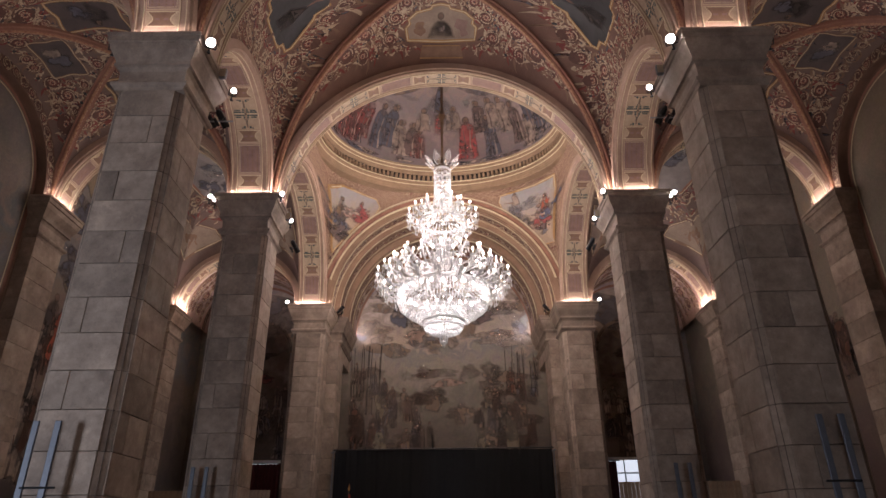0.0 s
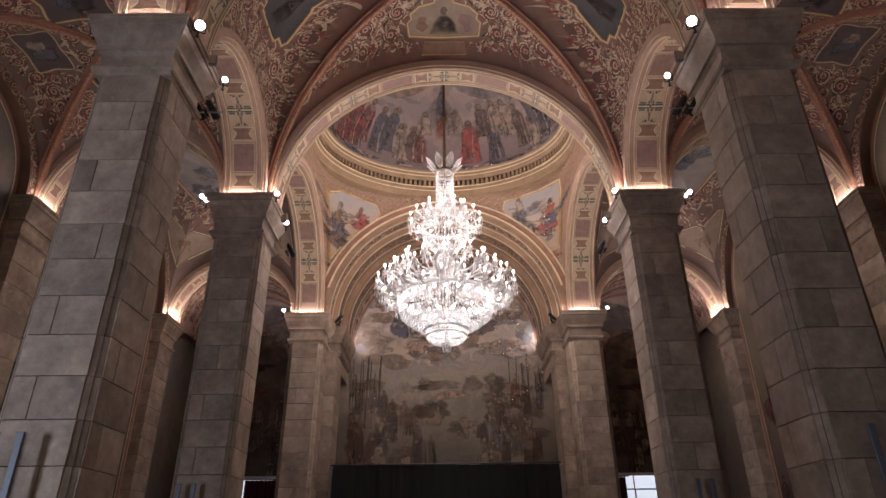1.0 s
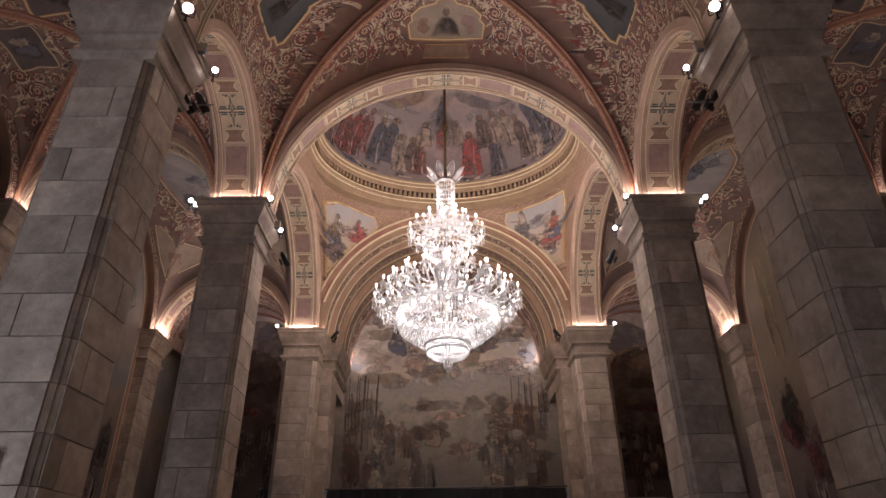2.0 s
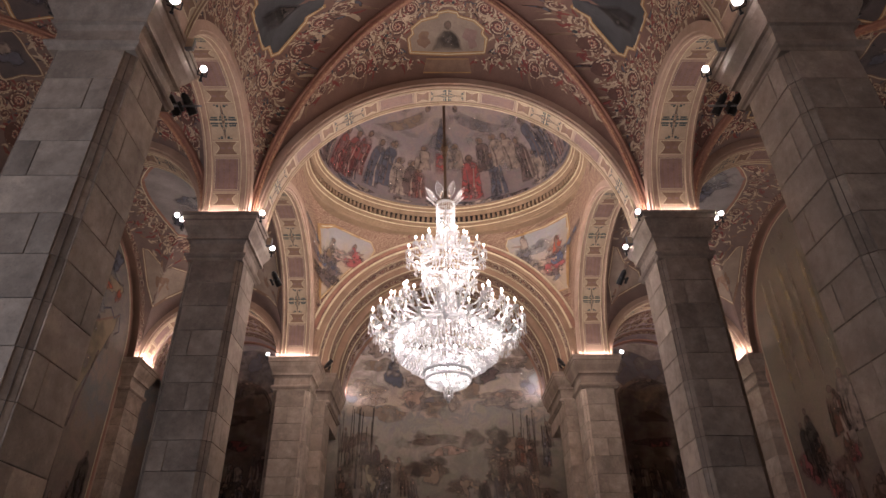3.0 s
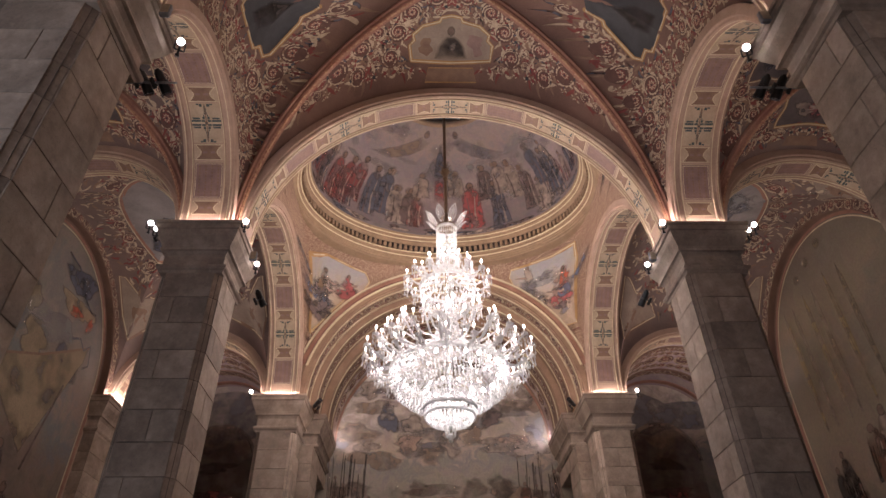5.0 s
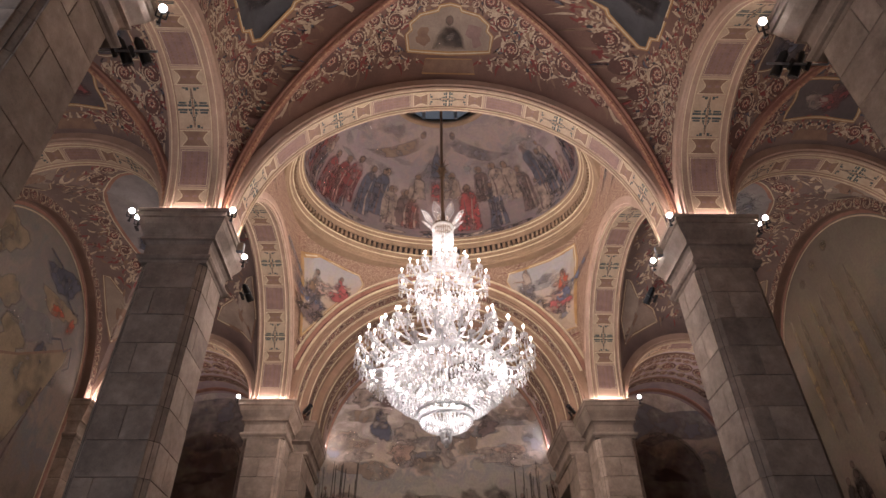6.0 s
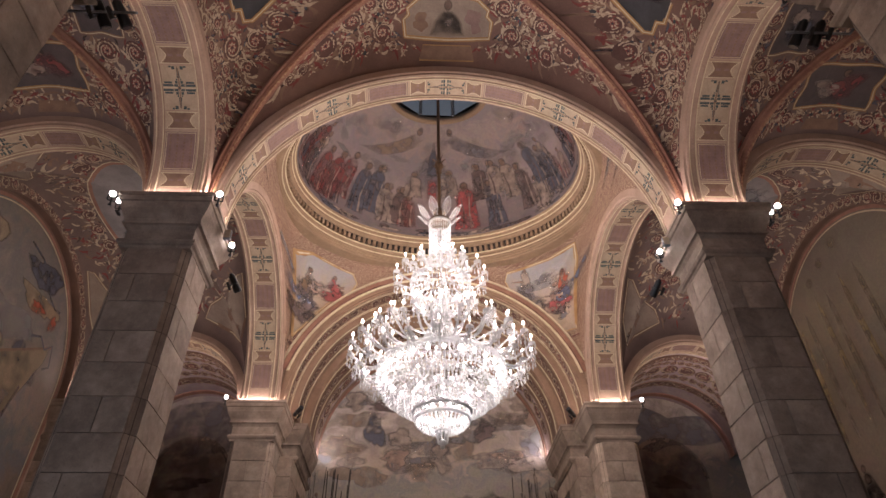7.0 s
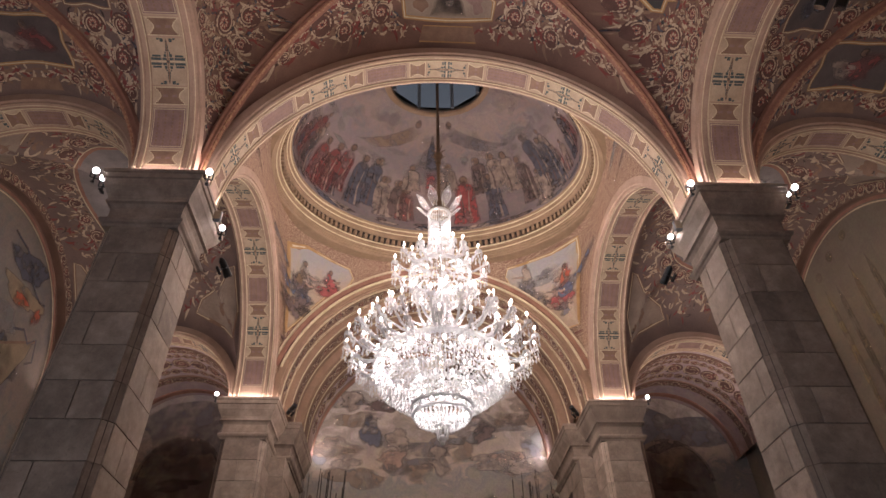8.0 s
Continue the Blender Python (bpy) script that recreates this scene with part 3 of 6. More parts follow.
def chamfered_mesh(half, cut, h):
    b = bmesh.new()
    ring = [(half - cut, -half), (half, -half + cut), (half, half - cut), (half - cut, half), (-half + cut, half), (-half, half - cut), (-half, -half + cut), (-half + cut, -half)]
    lo, hi = [[b.verts.new((px, py, z)) for px, py in ring] for z in (-h / 2, h / 2)]
    for k in range(8):
        b.faces.new((lo[k], lo[(k + 1) % 8], hi[(k + 1) % 8], hi[k]))
    b.faces.new(lo[::-1])
    b.faces.new(hi)
    me = bpy.data.meshes.new("block")
    b.to_mesh(me)
    b.free()
    me.materials.append(M_STONE)
    return me


corner_mesh = chamfered_mesh(0.41, 0.075, COURSE - 0.007)


def pier(x, y):
    t = root("pier", "tall square limestone pier of coursed blocks with a moulded capital", "pier", "piers of the nave", "structure", pose(x, y, 0))
    put("core", core_mesh, Matrix(), t)
    put("capital", cap_mesh, pose(0, 0, SPRING), t, "deep moulded stone capital")
    rng = random.Random(int(x * 100 + y * 10))
    n = 17
    for i in range(n):
        z = COURSE * (i + 0.5)
        put("block", corner_mesh, pose(0, 0, z), t)
        for k in range(4):
            split = rng.choice((0.0, 0.12, -0.12)) if (i + k) % 2 else None
            face = pose(0, 0, 0, 0, 0, 90 * k)
            if split is None:
                put("block", block_mesh(0.66, 0.07, COURSE - 0.007), face @ pose(0, -0.39, z), t)
            else:
                wa, wb = 0.33 + split, 0.33 - split
                put("block", block_mesh(wa - 0.007, 0.07, COURSE - 0.007), face @ pose(-0.33 + wa / 2, -0.39, z), t)
                put("block", block_mesh(wb - 0.007, 0.07, COURSE - 0.007), face @ pose(0.33 - wb / 2, -0.39, z), t)
    return t


for sx in (-1, 1):
    for y in PY[1:]:
        pier(sx * PX, y)


def pilaster(sx, y):
    t = root("wall_pilaster", "pale stone wall pilaster with a moulded capital", "pilaster", "pilasters of the side walls", "structure", pose(sx * WX, y, 0))
    b = box(-0.26, 0.26, -0.39, 0.39, 0.0, SPRING - 0.79)
    part("shaft", b, M_MORTAR, t)
    b = bmesh.new()
    square_lathe(b, CAP[1:-1], -0.15, 0.0)
    part("capital", b, M_STONE, t).location = (0, 0, SPRING)
    for i in range(17):
        h = COURSE - 0.007
        put("block", block_mesh(0.55, 0.82, h), pose(0, 0, COURSE * (i + 0.5)), t)
    return t


for sx in (-1, 1):
    for y in PY[1:]:
        pilaster(sx, y)

# ---- end bay: inner piers and arches against the end wall ----
for sx in (-1, 1):
    t = root("end_pier", "pale stone pier against the end wall with a moulded capital", "pier", "", "structure", pose(sx * 3.28, 18.45, 0))
    b = bmesh.new()
    square_lathe(b, CAP[1:-1], -0.10, 0.50)
    part("capital", b, M_STONE, t, "moulded stone capital").location = (0, 0, SPRING)
    part("shaft", box(-0.28, 0.28, -1.15, -0.28, 0, SPRING - 0.79), M_MORTAR, t)
    part("impost", box(-0.30, 0.30, -0.25, 0.99, SPRING - 1.15, SPRING - 0.795, bevel=0.01), M_STONE, t, "stone impost beam reaching to the end wall")
    for i in range(17):
        put("block", block_mesh(0.60, 0.92, COURSE - 0.007), pose(0, -0.72, COURSE * (i + 0.5)), t)

# ---- arches ----
for y in PY[1:]:
    if y == PY[4]:
        END_ARCH = arch("end_arch", "x", 0, y, RN, 0.52, "russet plaster arch with painted scrolls before the end bay", M_RUSSET, False)
    else:
        arch("nave_arch", "x", 0, y, RN, 0.52, "painted plaster arch across the nave")
    for sx in (-1, 1):
        arch("aisle_arch", "x", sx * AX, y, RA, 0.52, "painted plaster arch across the aisle")
for sx in (-1, 1):
    for a, b in zip(PY, PY[1:]):
        arch("arcade_arch", "y", (a + b) / 2, sx * PX, (b - a) / 2 - INSET, 0.72, "painted plaster arch between two piers")


# ---- vaults ----
VAULTS = []


def rib_vault(cx, cy, hx, hy, rx, ry, apex, label, mat=M_WEB):
    """Four painted cells over a bay: hx, hy half sizes; rx arches at the y sides, ry at the x sides."""
    t = root("vault", label, "vault", "vaults of the hall", "structure")
    VAULTS.append((t, (cx, cy, hx, hy, rx, ry, apex), "nave" in label))
    mat = M_WEB if "nave" in label else M_WEBGREY

    def rib(s):
        return SPRING + (apex - SPRING) * math.sqrt(max(0.0, 1 - s * s))

    def cell(sign, along_y):
        r = (rx if along_y else ry) + BAND - 0.01
        ha, hb = (hx, hy) if along_y else (hy, hx)

        def fn(u, v):
            phi = math.pi * u
            s = -math.cos(phi)
            a = s * ha
            za = SPRING + math.sin(phi) * r
            zr = rib(abs(s))
            q = math.sin(v * math.pi / 2)
            b = abs(s) * hb + (hb - abs(s) * hb) * q
            z = za + (zr - za) * math.sqrt(max(0.0, 1 - q * q))
            return (cx + a, cy + sign * b, z) if along_y else (cx + sign * b, cy + a, z)

        def uv(u, v, p):
            return (p[0], p[1] + p[2]) if along_y else (p[1], p[0] * sign + p[2])
        grid("cell", fn, 40, 14, mat, t, uv=uv)

    for sign in (-1, 1):
        cell(sign, True)
        cell(sign, False)
    for sx in (-1, 1):
        for sy in (-1, 1):
            if hy > 2:
                continue
            pts = []
            for i in range(25):
                s = math.sin(i / 24 * math.pi / 2)
                pts.append(Vector((cx + sx * s * hx, cy + sy * s * hy, rib(s))))
            side = Vector((-sy * hy, sx * hx, 0)).normalized()
            side = Vector((side.x, side.y, 0))
            verts, faces = [], []
            prof = [(-0.085, 0.02), (-0.085, -0.03), (-0.05, -0.035), (-0.04, -0.075), (0.04, -0.075), (0.05, -0.035), (0.085, -0.03), (0.085, 0.02)]
            for i, p in enumerate(pts):
                d = (pts[min(i + 1, 24)] - pts[max(i - 1, 0)]).normalized()
                cross = Vector((sx * hx, sy * hy, 0)).normalized().cross(Vector((0, 0, 1))).normalized()
                up = cross.cross(d).normalized()
                if up.z < 0 or (abs(up.z) < 1e-3 and (up.x * sx + up.y * sy) < 0):
                    up = -up
                for a, o in prof:
                    verts.append(p + cross * a + up * o)
            k = len(prof)
            for i in range(24):
                for j in range(k):
                    faces.append((i * k + j, i * k + (j + 1) % k, (i + 1) * k + (j + 1) % k, (i + 1) * k + j))
            link_mesh("rib", verts, faces, M_RIB, t, "red-brown plaster rib")
            # twisted gilt cord along the crown of the rib
            verts, faces = [], []
            for i in range(24):
                for h in range(4):
                    p = pts[i].lerp(pts[i + 1], h / 4)
                    d = (pts[i + 1] - pts[i]).normalized()
                    cross = Vector((sx * hx, sy * hy, 0)).normalized().cross(Vector((0, 0, 1))).normalized()
                    up = cross.cross(d).normalized()
                    up = -up if up.z < 0 else up
                    w = 0.034 if h % 2 else 0.022
                    k = len(verts)
                    verts += [p + cross * a - up * o for a, o in ((-w, 0.07), (-w * 0.6, 0.095), (w * 0.6, 0.095), (w, 0.07))]
                    if k:
                        for j in range(3):
                            faces.append((k - 4 + j, k - 3 + j, k + 1 + j, k + j))
            link_mesh("cord", verts, faces, M_CORD, t, "twisted gilt cord moulding")
    return t


WALL_ARCHES = []
for i, (a, b) in enumerate(zip(PY[:4], PY[1:])):
    if i == 3:
        continue
    cy, hy = (a + b) / 2, (b - a) / 2 - 0.26
    rib_vault(0, cy, PX - 0.36, hy, RN, (b - a) / 2 - INSET, 11.45, "painted rib vault over a nave bay")
for sx in (-1, 1):
    for a, b in zip(PY, PY[1:]):
        rib_vault(sx * AX, (a + b) / 2, AX - PX - 0.36, (b - a) / 2 - 0.26, RA, (b - a) / 2 - INSET, max(9.55, SPRING + (b - a) / 2 - INSET + 0.35), "painted rib vault over an aisle bay")
    for a, b in zip(PY, PY[1:]):
        t = root("wall_arch", "painted plaster wall arch over a side wall painting", "arch", "", "structure")
        arch_sweep("ring", "y", (a + b) / 2, sx * 7.66, (b - a) / 2 - INSET, [(BAND + 0.1, -0.13), (0.0, -0.13), (0.0, -0.06), (0.03, -0.05), (0.03, 0.05), (0.0, 0.06), (0.0, 0.13), (BAND + 0.1, 0.13)], M_RUSSETDARK, t)
        WALL_ARCHES.append((t, sx, (a + b) / 2, (b - a) / 2 - INSET))
    # barrel over the end of the aisle
    grid("aisle_barrel", lambda u, v: arch_point("x", sx * AX, 17.05 + v * (END - 17.05), RA + 0.02, 0, math.pi * u), 32, 6, M_BARREL, uv=lambda u, v, p: (u * 5.1, v * 2.4))
    tagged(bpy.context.scene.collection.objects[-1], "painted barrel vault at the end of an aisle", "vault", "", "structure")
AISLE_BORDERS = []
for sx in (-1, 1):
    t = root("barrel_border", "painted scroll borders of an aisle barrel vault", "moulding", "", "structure")
    t["side"] = sx
    AISLE_BORDERS.append(t)
    for y, w in ((17.25, 0.22), (18.55, 0.26), (19.2, 0.16)):
        arch_sweep("border", "x", sx * AX, y, RA, [(0.03, -w / 2), (-0.012, -w / 2 + 0.015), (-0.012, w / 2 - 0.015), (0.03, w / 2)], M_RUSSETDARK if w > 0.2 else M_RIB, t)
# stepped barrel in front of the end wall
t = root("end_barrel", "stepped painted barrel arch in front of the end wall", "vault", "", "structure")
arch_sweep("ring", "x", 0, 17.55, 2.98, [(0.3, -0.5), (0.0, -0.5), (0.0, 0.25), (0.3, 0.25)], M_RUSSET, t)
arch_sweep("ring", "x", 0, 18.6, 2.80, [(0.4, -0.85), (0.03, -0.85), (0.0, -0.80), (0.0, 0.85), (0.4, 0.85)], M_RUSSET, t)
BARREL = t

for y, r, w, m in ((17.08, 2.97, 0.06, M_LINE), (17.32, 2.975, 0.26, M_RUSSETDARK), (17.58, 2.97, 0.06, M_LINE), (17.90, 2.79, 0.07, M_LINE), (18.15, 2.795, 0.28, M_RUSSETDARK), (18.45, 2.79, 0.06, M_LINE), (18.9, 2.795, 0.5, M_BARREL), (19.32, 2.78, 0.10, M_RIB)):
    arch_sweep("border", "x", 0, y, r, [(0.05, -w / 2), (0.0, -w / 2 + 0.012), (0.0, w / 2 - 0.012), (0.05, w / 2)], m, t)

# ---- dome bay: pendentives, cornice, dome, lantern ----
BX, BY = PX - 0.36, (PY[4] - PY[3]) / 2 - 0.26
RX, RY = 3.36, 2.62


def ellipse(al, k=1.0):
    return DC[0] + RX * k * math.cos(al), DC[1] + RY * k * math.sin(al)


pend = root("pendentives", "painted pendentives under the oval dome", "vault", "", "structure")


def pendentive(side):
    cx, cy = 0.0, (PY[3] + PY[4]) / 2

    def fn(u, v):
        phi = math.pi * u
        al = math.radians(side * 90 - 45 + 90 * u)
        ex, ey = ellipse(al)
        if side % 2:
            r = RN + BAND - 0.01
            x, z = r * math.cos(phi), SPRING + r * math.sin(phi)
            x *= BX / r
            px, py = (x, BY) if side == 1 else (-x, -BY)
        else:
            r = (PY[4] - PY[3]) / 2 - INSET + BAND - 0.01
            y, z = -r * math.cos(phi), SPRING + r * math.sin(phi)
            y *= BY / r
            px, py = (BX, y) if side == 0 else (-BX, -y)
        px, py = cx + px, cy + py
        q, s = 1 - math.cos(v * math.pi / 2), math.sin(v * math.pi / 2)
        return (px + (ex - px) * q, py + (ey - py) * q, z + (RING_Z + 0.05 - z) * s)
    return fn


for side in range(4):
    grid("web", pendentive(side), 48, 14, M_PEND, pend, uv=lambda u, v, p: (p[0] + p[1], p[2]))

dome = root("dome", "oval painted dome with a dentilled cornice and an open lantern", "dome", "", "structure")


def oval_sweep(name, prof, mat, label="", seg=96):
    """prof: (inward offset from the ring ellipse, z)."""
    verts, faces, uvs = [], [], []
    for k in range(seg):
        al = 2 * math.pi * k / seg
        c, s = math.cos(al), math.sin(al)
        for o, z in prof:
            verts.append((DC[0] + (RX - o) * c, DC[1] + (RY - o) * s, z))
            uvs.append((al * 2.8, z))
    n = len(prof)
    for k in range(seg):
        for j in range(n - 1):
            faces.append((k * n + j, k * n + j + 1, ((k + 1) % seg) * n + j + 1, ((k + 1) % seg) * n + j))
    return link_mesh(name, verts, faces, mat, dome, label, uvs)


Z0 = RING_Z
oval_sweep("cornice", [(-0.25, Z0 - 0.02), (-0.02, Z0 - 0.02), (0.0, Z0), (0.0, Z0 + 0.05), (0.025, Z0 + 0.06), (0.03, Z0 + 0.10), (0.055, Z0 + 0.11), (0.06, Z0 + 0.16), (0.085, Z0 + 0.18), (0.08, Z0 + 0.23), (0.115, Z0 + 0.25), (0.12, Z0 + 0.27)], M_RING, "ochre moulded cornice, lower part")
# recess behind the dentils, coloured dark in place of its shadow
oval_sweep("dentil_bed", [(0.12, Z0 + 0.27), (0.02, Z0 + 0.28), (0.02, Z0 + 0.42), (0.17, Z0 + 0.43)], M_GAPSHADE, "bed of the dentils, with the shade of the gaps painted in")
oval_sweep("cornice", [(0.17, Z0 + 0.43), (0.18, Z0 + 0.49), (0.205, Z0 + 0.51), (0.21, Z0 + 0.56), (0.235, Z0 + 0.58), (0.24, Z0 + 0.62), (0.265, Z0 + 0.64), (0.285, Z0 + 0.69), (0.30, Z0 + 0.70), (0.28, Z0 + 0.73)], M_RING, "ochre moulded cornice, upper part")
for o, z in ((0.063, 0.165), (0.121, 0.262), (0.213, 0.565), (0.268, 0.648)):
    oval_sweep("gilt_fillet", [(o - 0.01, Z0 + z - 0.014), (o + 0.012, Z0 + z - 0.010), (o + 0.012, Z0 + z + 0.010), (o - 0.01, Z0 + z + 0.014)], M_LINE, "thin gilt line of the cornice")
DH = 2.905
DZ = RING_Z + 0.70


def dome_point(al, h):
    c = math.sqrt(max(0.0, 1 - (h / DH) ** 2))
    return DC[0] + (RX - 0.30) * c * math.cos(al), DC[1] + (RY - 0.30) * c * math.sin(al), DZ + h


HO = 2.70
grid("shell", lambda u, v: dome_point(2 * math.pi * u, HO * math.sin(v * 1.25) / math.sin(1.25)), 96, 24, M_DOME, dome, "dome painting of muted blue, rose and gold tones", uv=lambda u, v, p: (u * 18, p[2]))
den = box(-0.033, 0.033, -0.06, 0.075, -0.068, 0.068)
den_mesh = bpy.data.meshes.new("dentil")
den.to_mesh(den_mesh)
den_mesh.materials.append(M_RING)
for k in range(144):
    al = 2 * math.pi * k / 144
    put("dentil", den_mesh, pose(DC[0] + (RX - 0.10) * math.cos(al), DC[1] + (RY - 0.10) * math.sin(al), Z0 + 0.35, 0, 0, math.degrees(math.atan2(RX * math.sin(al), RY * math.cos(al))) + 90), dome)

# lantern over the dome
LZ = 14.5
lan = root("lantern", "small glazed lantern over the eye of the dome", "lantern", "", "structure")
b = bmesh.new()
OX, OY = 1.19, 0.93
add_lathe(b, [(1.06, -0.06), (0.95, -0.08), (0.93, 0.0), (0.97, 0.06), (0.97, 0.14), (1.2, 0.16)], 48, (DC[0], DC[1], LZ), OX, OY)
part("eye_ring", b, M_RING, lan, "moulded ring round the eye", True)
for k in range(8):
    al = 2 * math.pi * (k + 0.5) / 8
    p = Vector((DC[0] + OX * 0.93 * math.cos(al), DC[1] + OY * 0.93 * math.sin(al), LZ + 0.1))
    b = bmesh.new()
    add_tube(b, p, p + Vector((0, 0, 1.1)), 0.05)
    part("mullion", b, M_STEEL, lan)
    a2 = 2 * math.pi * (k + 1.5) / 8
    q = Vector((DC[0] + OX * 0.93 * math.cos(a2), DC[1] + OY * 0.93 * math.sin(a2), LZ + 0.1))
    link_mesh("pane", [p, q, q + Vector((0, 0, 1.1)), p + Vector((0, 0, 1.1))], [(0, 1, 2, 3)], M_SKYPANE, lan)
b = bmesh.new()
add_lathe(b, [(1.0, 1.2), (0.8, 1.45), (0.4, 1.6), (0.0, 1.65)], 32, (DC[0], DC[1], LZ), OX, OY)
part("cap", b, M_SLATEROOF, lan)


# ---- painted ornament ----
class Painter:
    """Collects flat painted shapes in a surface's own two coordinates and lays them on the surface."""

    def __init__(self, surface):
        self.surface, self.v, self.f, self.m, self.mats, self.e = surface, [], [], [], [], []

    def slot(self, mat):
        if mat not in self.mats:
            self.mats.append(mat)
        return self.mats.index(mat)

    def poly(self, pts, mat, lift=0.0):
        """A filled outline; large ones get inner rings so that they follow the surface."""
        cx, cy = sum(p[0] for p in pts) / len(pts), sum(p[1] for p in pts) / len(pts)
        reach = max(math.hypot(p[0] - cx, p[1] - cy) for p in pts)
        if reach > 0.3:
            fine = []
            for p, q in zip(pts, pts[1:] + pts[:1]):
                m = max(1, int(math.hypot(q[0] - p[0], q[1] - p[1]) / 0.15))
                fine += [(p[0] + (q[0] - p[0]) * i / m, p[1] + (q[1] - p[1]) * i / m) for i in range(m)]
            pts = fine
        n, rings, k = len(pts), max(1, int(reach / 0.13)), len(self.v)
        self.v.append((cx, cy, lift))
        soft = reach / min(reach, 0.3)
        self.e += [0.0] + [1 - min(1.0, (1 - r / rings) * soft) for r in range(1, rings + 1) for _ in pts]
        for r in range(1, rings + 1):
            self.v += [(cx + (p[0] - cx) * r / rings, cy + (p[1] - cy) * r / rings, lift) for p in pts]
        slot = self.slot(mat)
        for i in range(n):
            self.f.append((k, k + 1 + i, k + 1 + (i + 1) % n))
            self.m.append(slot)
        for r in range(rings - 1):
            a = k + 1 + r * n
            for i in range(n):
                j = (i + 1) % n
                self.f.append((a + i, a + n + i, a + n + j, a + j))
                self.m.append(slot)

    def ribbon(self, pts, width, mat, lift=0.002, taper=False):
        k, n = len(self.v), len(pts)
        for i, p in enumerate(pts):
            a, c = pts[max(i - 1, 0)], pts[min(i + 1, n - 1)]
            dx, dy = c[0] - a[0], c[1] - a[1]
            d = math.hypot(dx, dy) or 1.0
            w = width / 2 * ((1 - i / n) if taper else 1.0)
            self.v += [(p[0] - dy / d * w, p[1] + dx / d * w, lift), (p[0] + dy / d * w, p[1] - dx / d * w, lift)]
        self.e += [0.5] * (2 * n)
        for i in range(n - 1):
            self.f.append((k + 2 * i, k + 2 * i + 1, k + 2 * i + 3, k + 2 * i + 2))
            self.m.append(self.slot(mat))

    def loop(self, pts, width, mat, lift=0.002):
        self.ribbon(list(pts) + [pts[0], pts[1]], width, mat, lift)

    def disc(self, c, rx, ry, mat, lift=0.002, n=14):
        self.poly([(c[0] + rx * math.cos(2 * math.pi * i / n), c[1] + ry * math.sin(2 * math.pi * i / n)) for i in range(n)], mat, lift)

    def blob(self, c, rx, ry, mat, lift, rng, n=22):
        """An irregular brushed patch."""
        ph = [rng.uniform(0, 6.28) for _ in range(4)]
        pts = []
        for i in range(n):
            a = 2 * math.pi * i / n
            k = 1 + 0.22 * math.sin(2 * a + ph[0]) + 0.16 * math.sin(3 * a + ph[1]) + 0.12 * math.sin(5 * a + ph[2]) + 0.07 * math.sin(8 * a + ph[3])
            pts.append((c[0] + rx * k * math.cos(a), c[1] + ry * k * math.sin(a)))
        self.poly(pts, mat, lift)

    def leaf(self, c, ang, ln, w, mat, bend=0.6, lift=0.002):
        left, right = [], []
        for i in range(7):
            t = i / 6
            a = ang + bend * t
            x, y = c[0] + ln * t * math.cos(a), c[1] + ln * t * math.sin(a)
            h = w * math.sin(math.pi * (0.12 + 0.88 * t)) * 0.5
            left.append((x - math.sin(a) * h, y + math.cos(a) * h))
            right.append((x + math.sin(a) * h, y - math.cos(a) * h))
        self.poly(left + right[::-1], mat, lift)

    def spiral(self, c, r, turn, mat, start=0.0, width=0.02, loops=2.0):
        pts = []
        for i in range(36):
            t = i / 35
            a = start + turn * t * loops * 2 * math.pi
            q = r * (1 - 0.85 * t)
            pts.append((c[0] + q * math.cos(a), c[1] + q * math.sin(a)))
        self.ribbon(pts, width, mat, 0.003)

    def roundel(self, c, r, rng, flower=True, sg=1):
        """A curling acanthus roundel round a rosette; sg -1 mirrors it."""
        turn = rng.choice((-1, 1)) * sg
        st = rng.uniform(0, 6.28)
        st = st if sg > 0 else math.pi - st
        self.disc(c, r * 1.03, r * 1.03, M_UMBERDARK, 0.0005, 16)
        self.spiral(c, r * 0.92, turn, M_SCROLL, st, r * 0.11, 1.15)
        # fronds along the outside of the stem, broad and overlapping, then short ones inside it
        for i in range(17):
            t = i / 16
            a = st + turn * t * 6.6
            q = r * (0.95 - 0.33 * t)
            m = M_SCROLL if i % 5 else (M_CRIMSON, M_SLATE, M_UMBER)[i // 5 % 3]
            self.leaf((c[0] + q * math.cos(a), c[1] + q * math.sin(a)), a + turn * 0.7, r * rng.uniform(0.30, 0.46) * (1.1 - 0.4 * t), r * 0.20, m, turn * 1.3, 0.0022 + 0.0001 * i)
        for i in range(12):
            a = st + turn * i * 0.52
            self.leaf((c[0] + r * 0.78 * math.cos(a), c[1] + r * 0.78 * math.sin(a)), a + math.pi - turn * 0.7, r * rng.uniform(0.22, 0.34), r * 0.12, M_SCROLL if i % 3 else M_ROSE, -turn * 0.9, 0.0015)
        if flower:
            for k, (q, n, m) in enumerate(((0.46, 9, M_CRIMSON), (0.34, 8, M_SCROLL), (0.22, 7, M_CRIMSON))):
                for i in range(n):
                    a = st + i * 2 * math.pi / n
                    self.leaf((c[0] + r * 0.06 * math.cos(a), c[1] + r * 0.06 * math.sin(a)), a, r * q, r * q * 0.52, m, 0.35 * turn, 0.0042 + 0.0006 * k)
            self.disc(c, r * 0.10, r * 0.10, M_SLATE, 0.0065, 8)

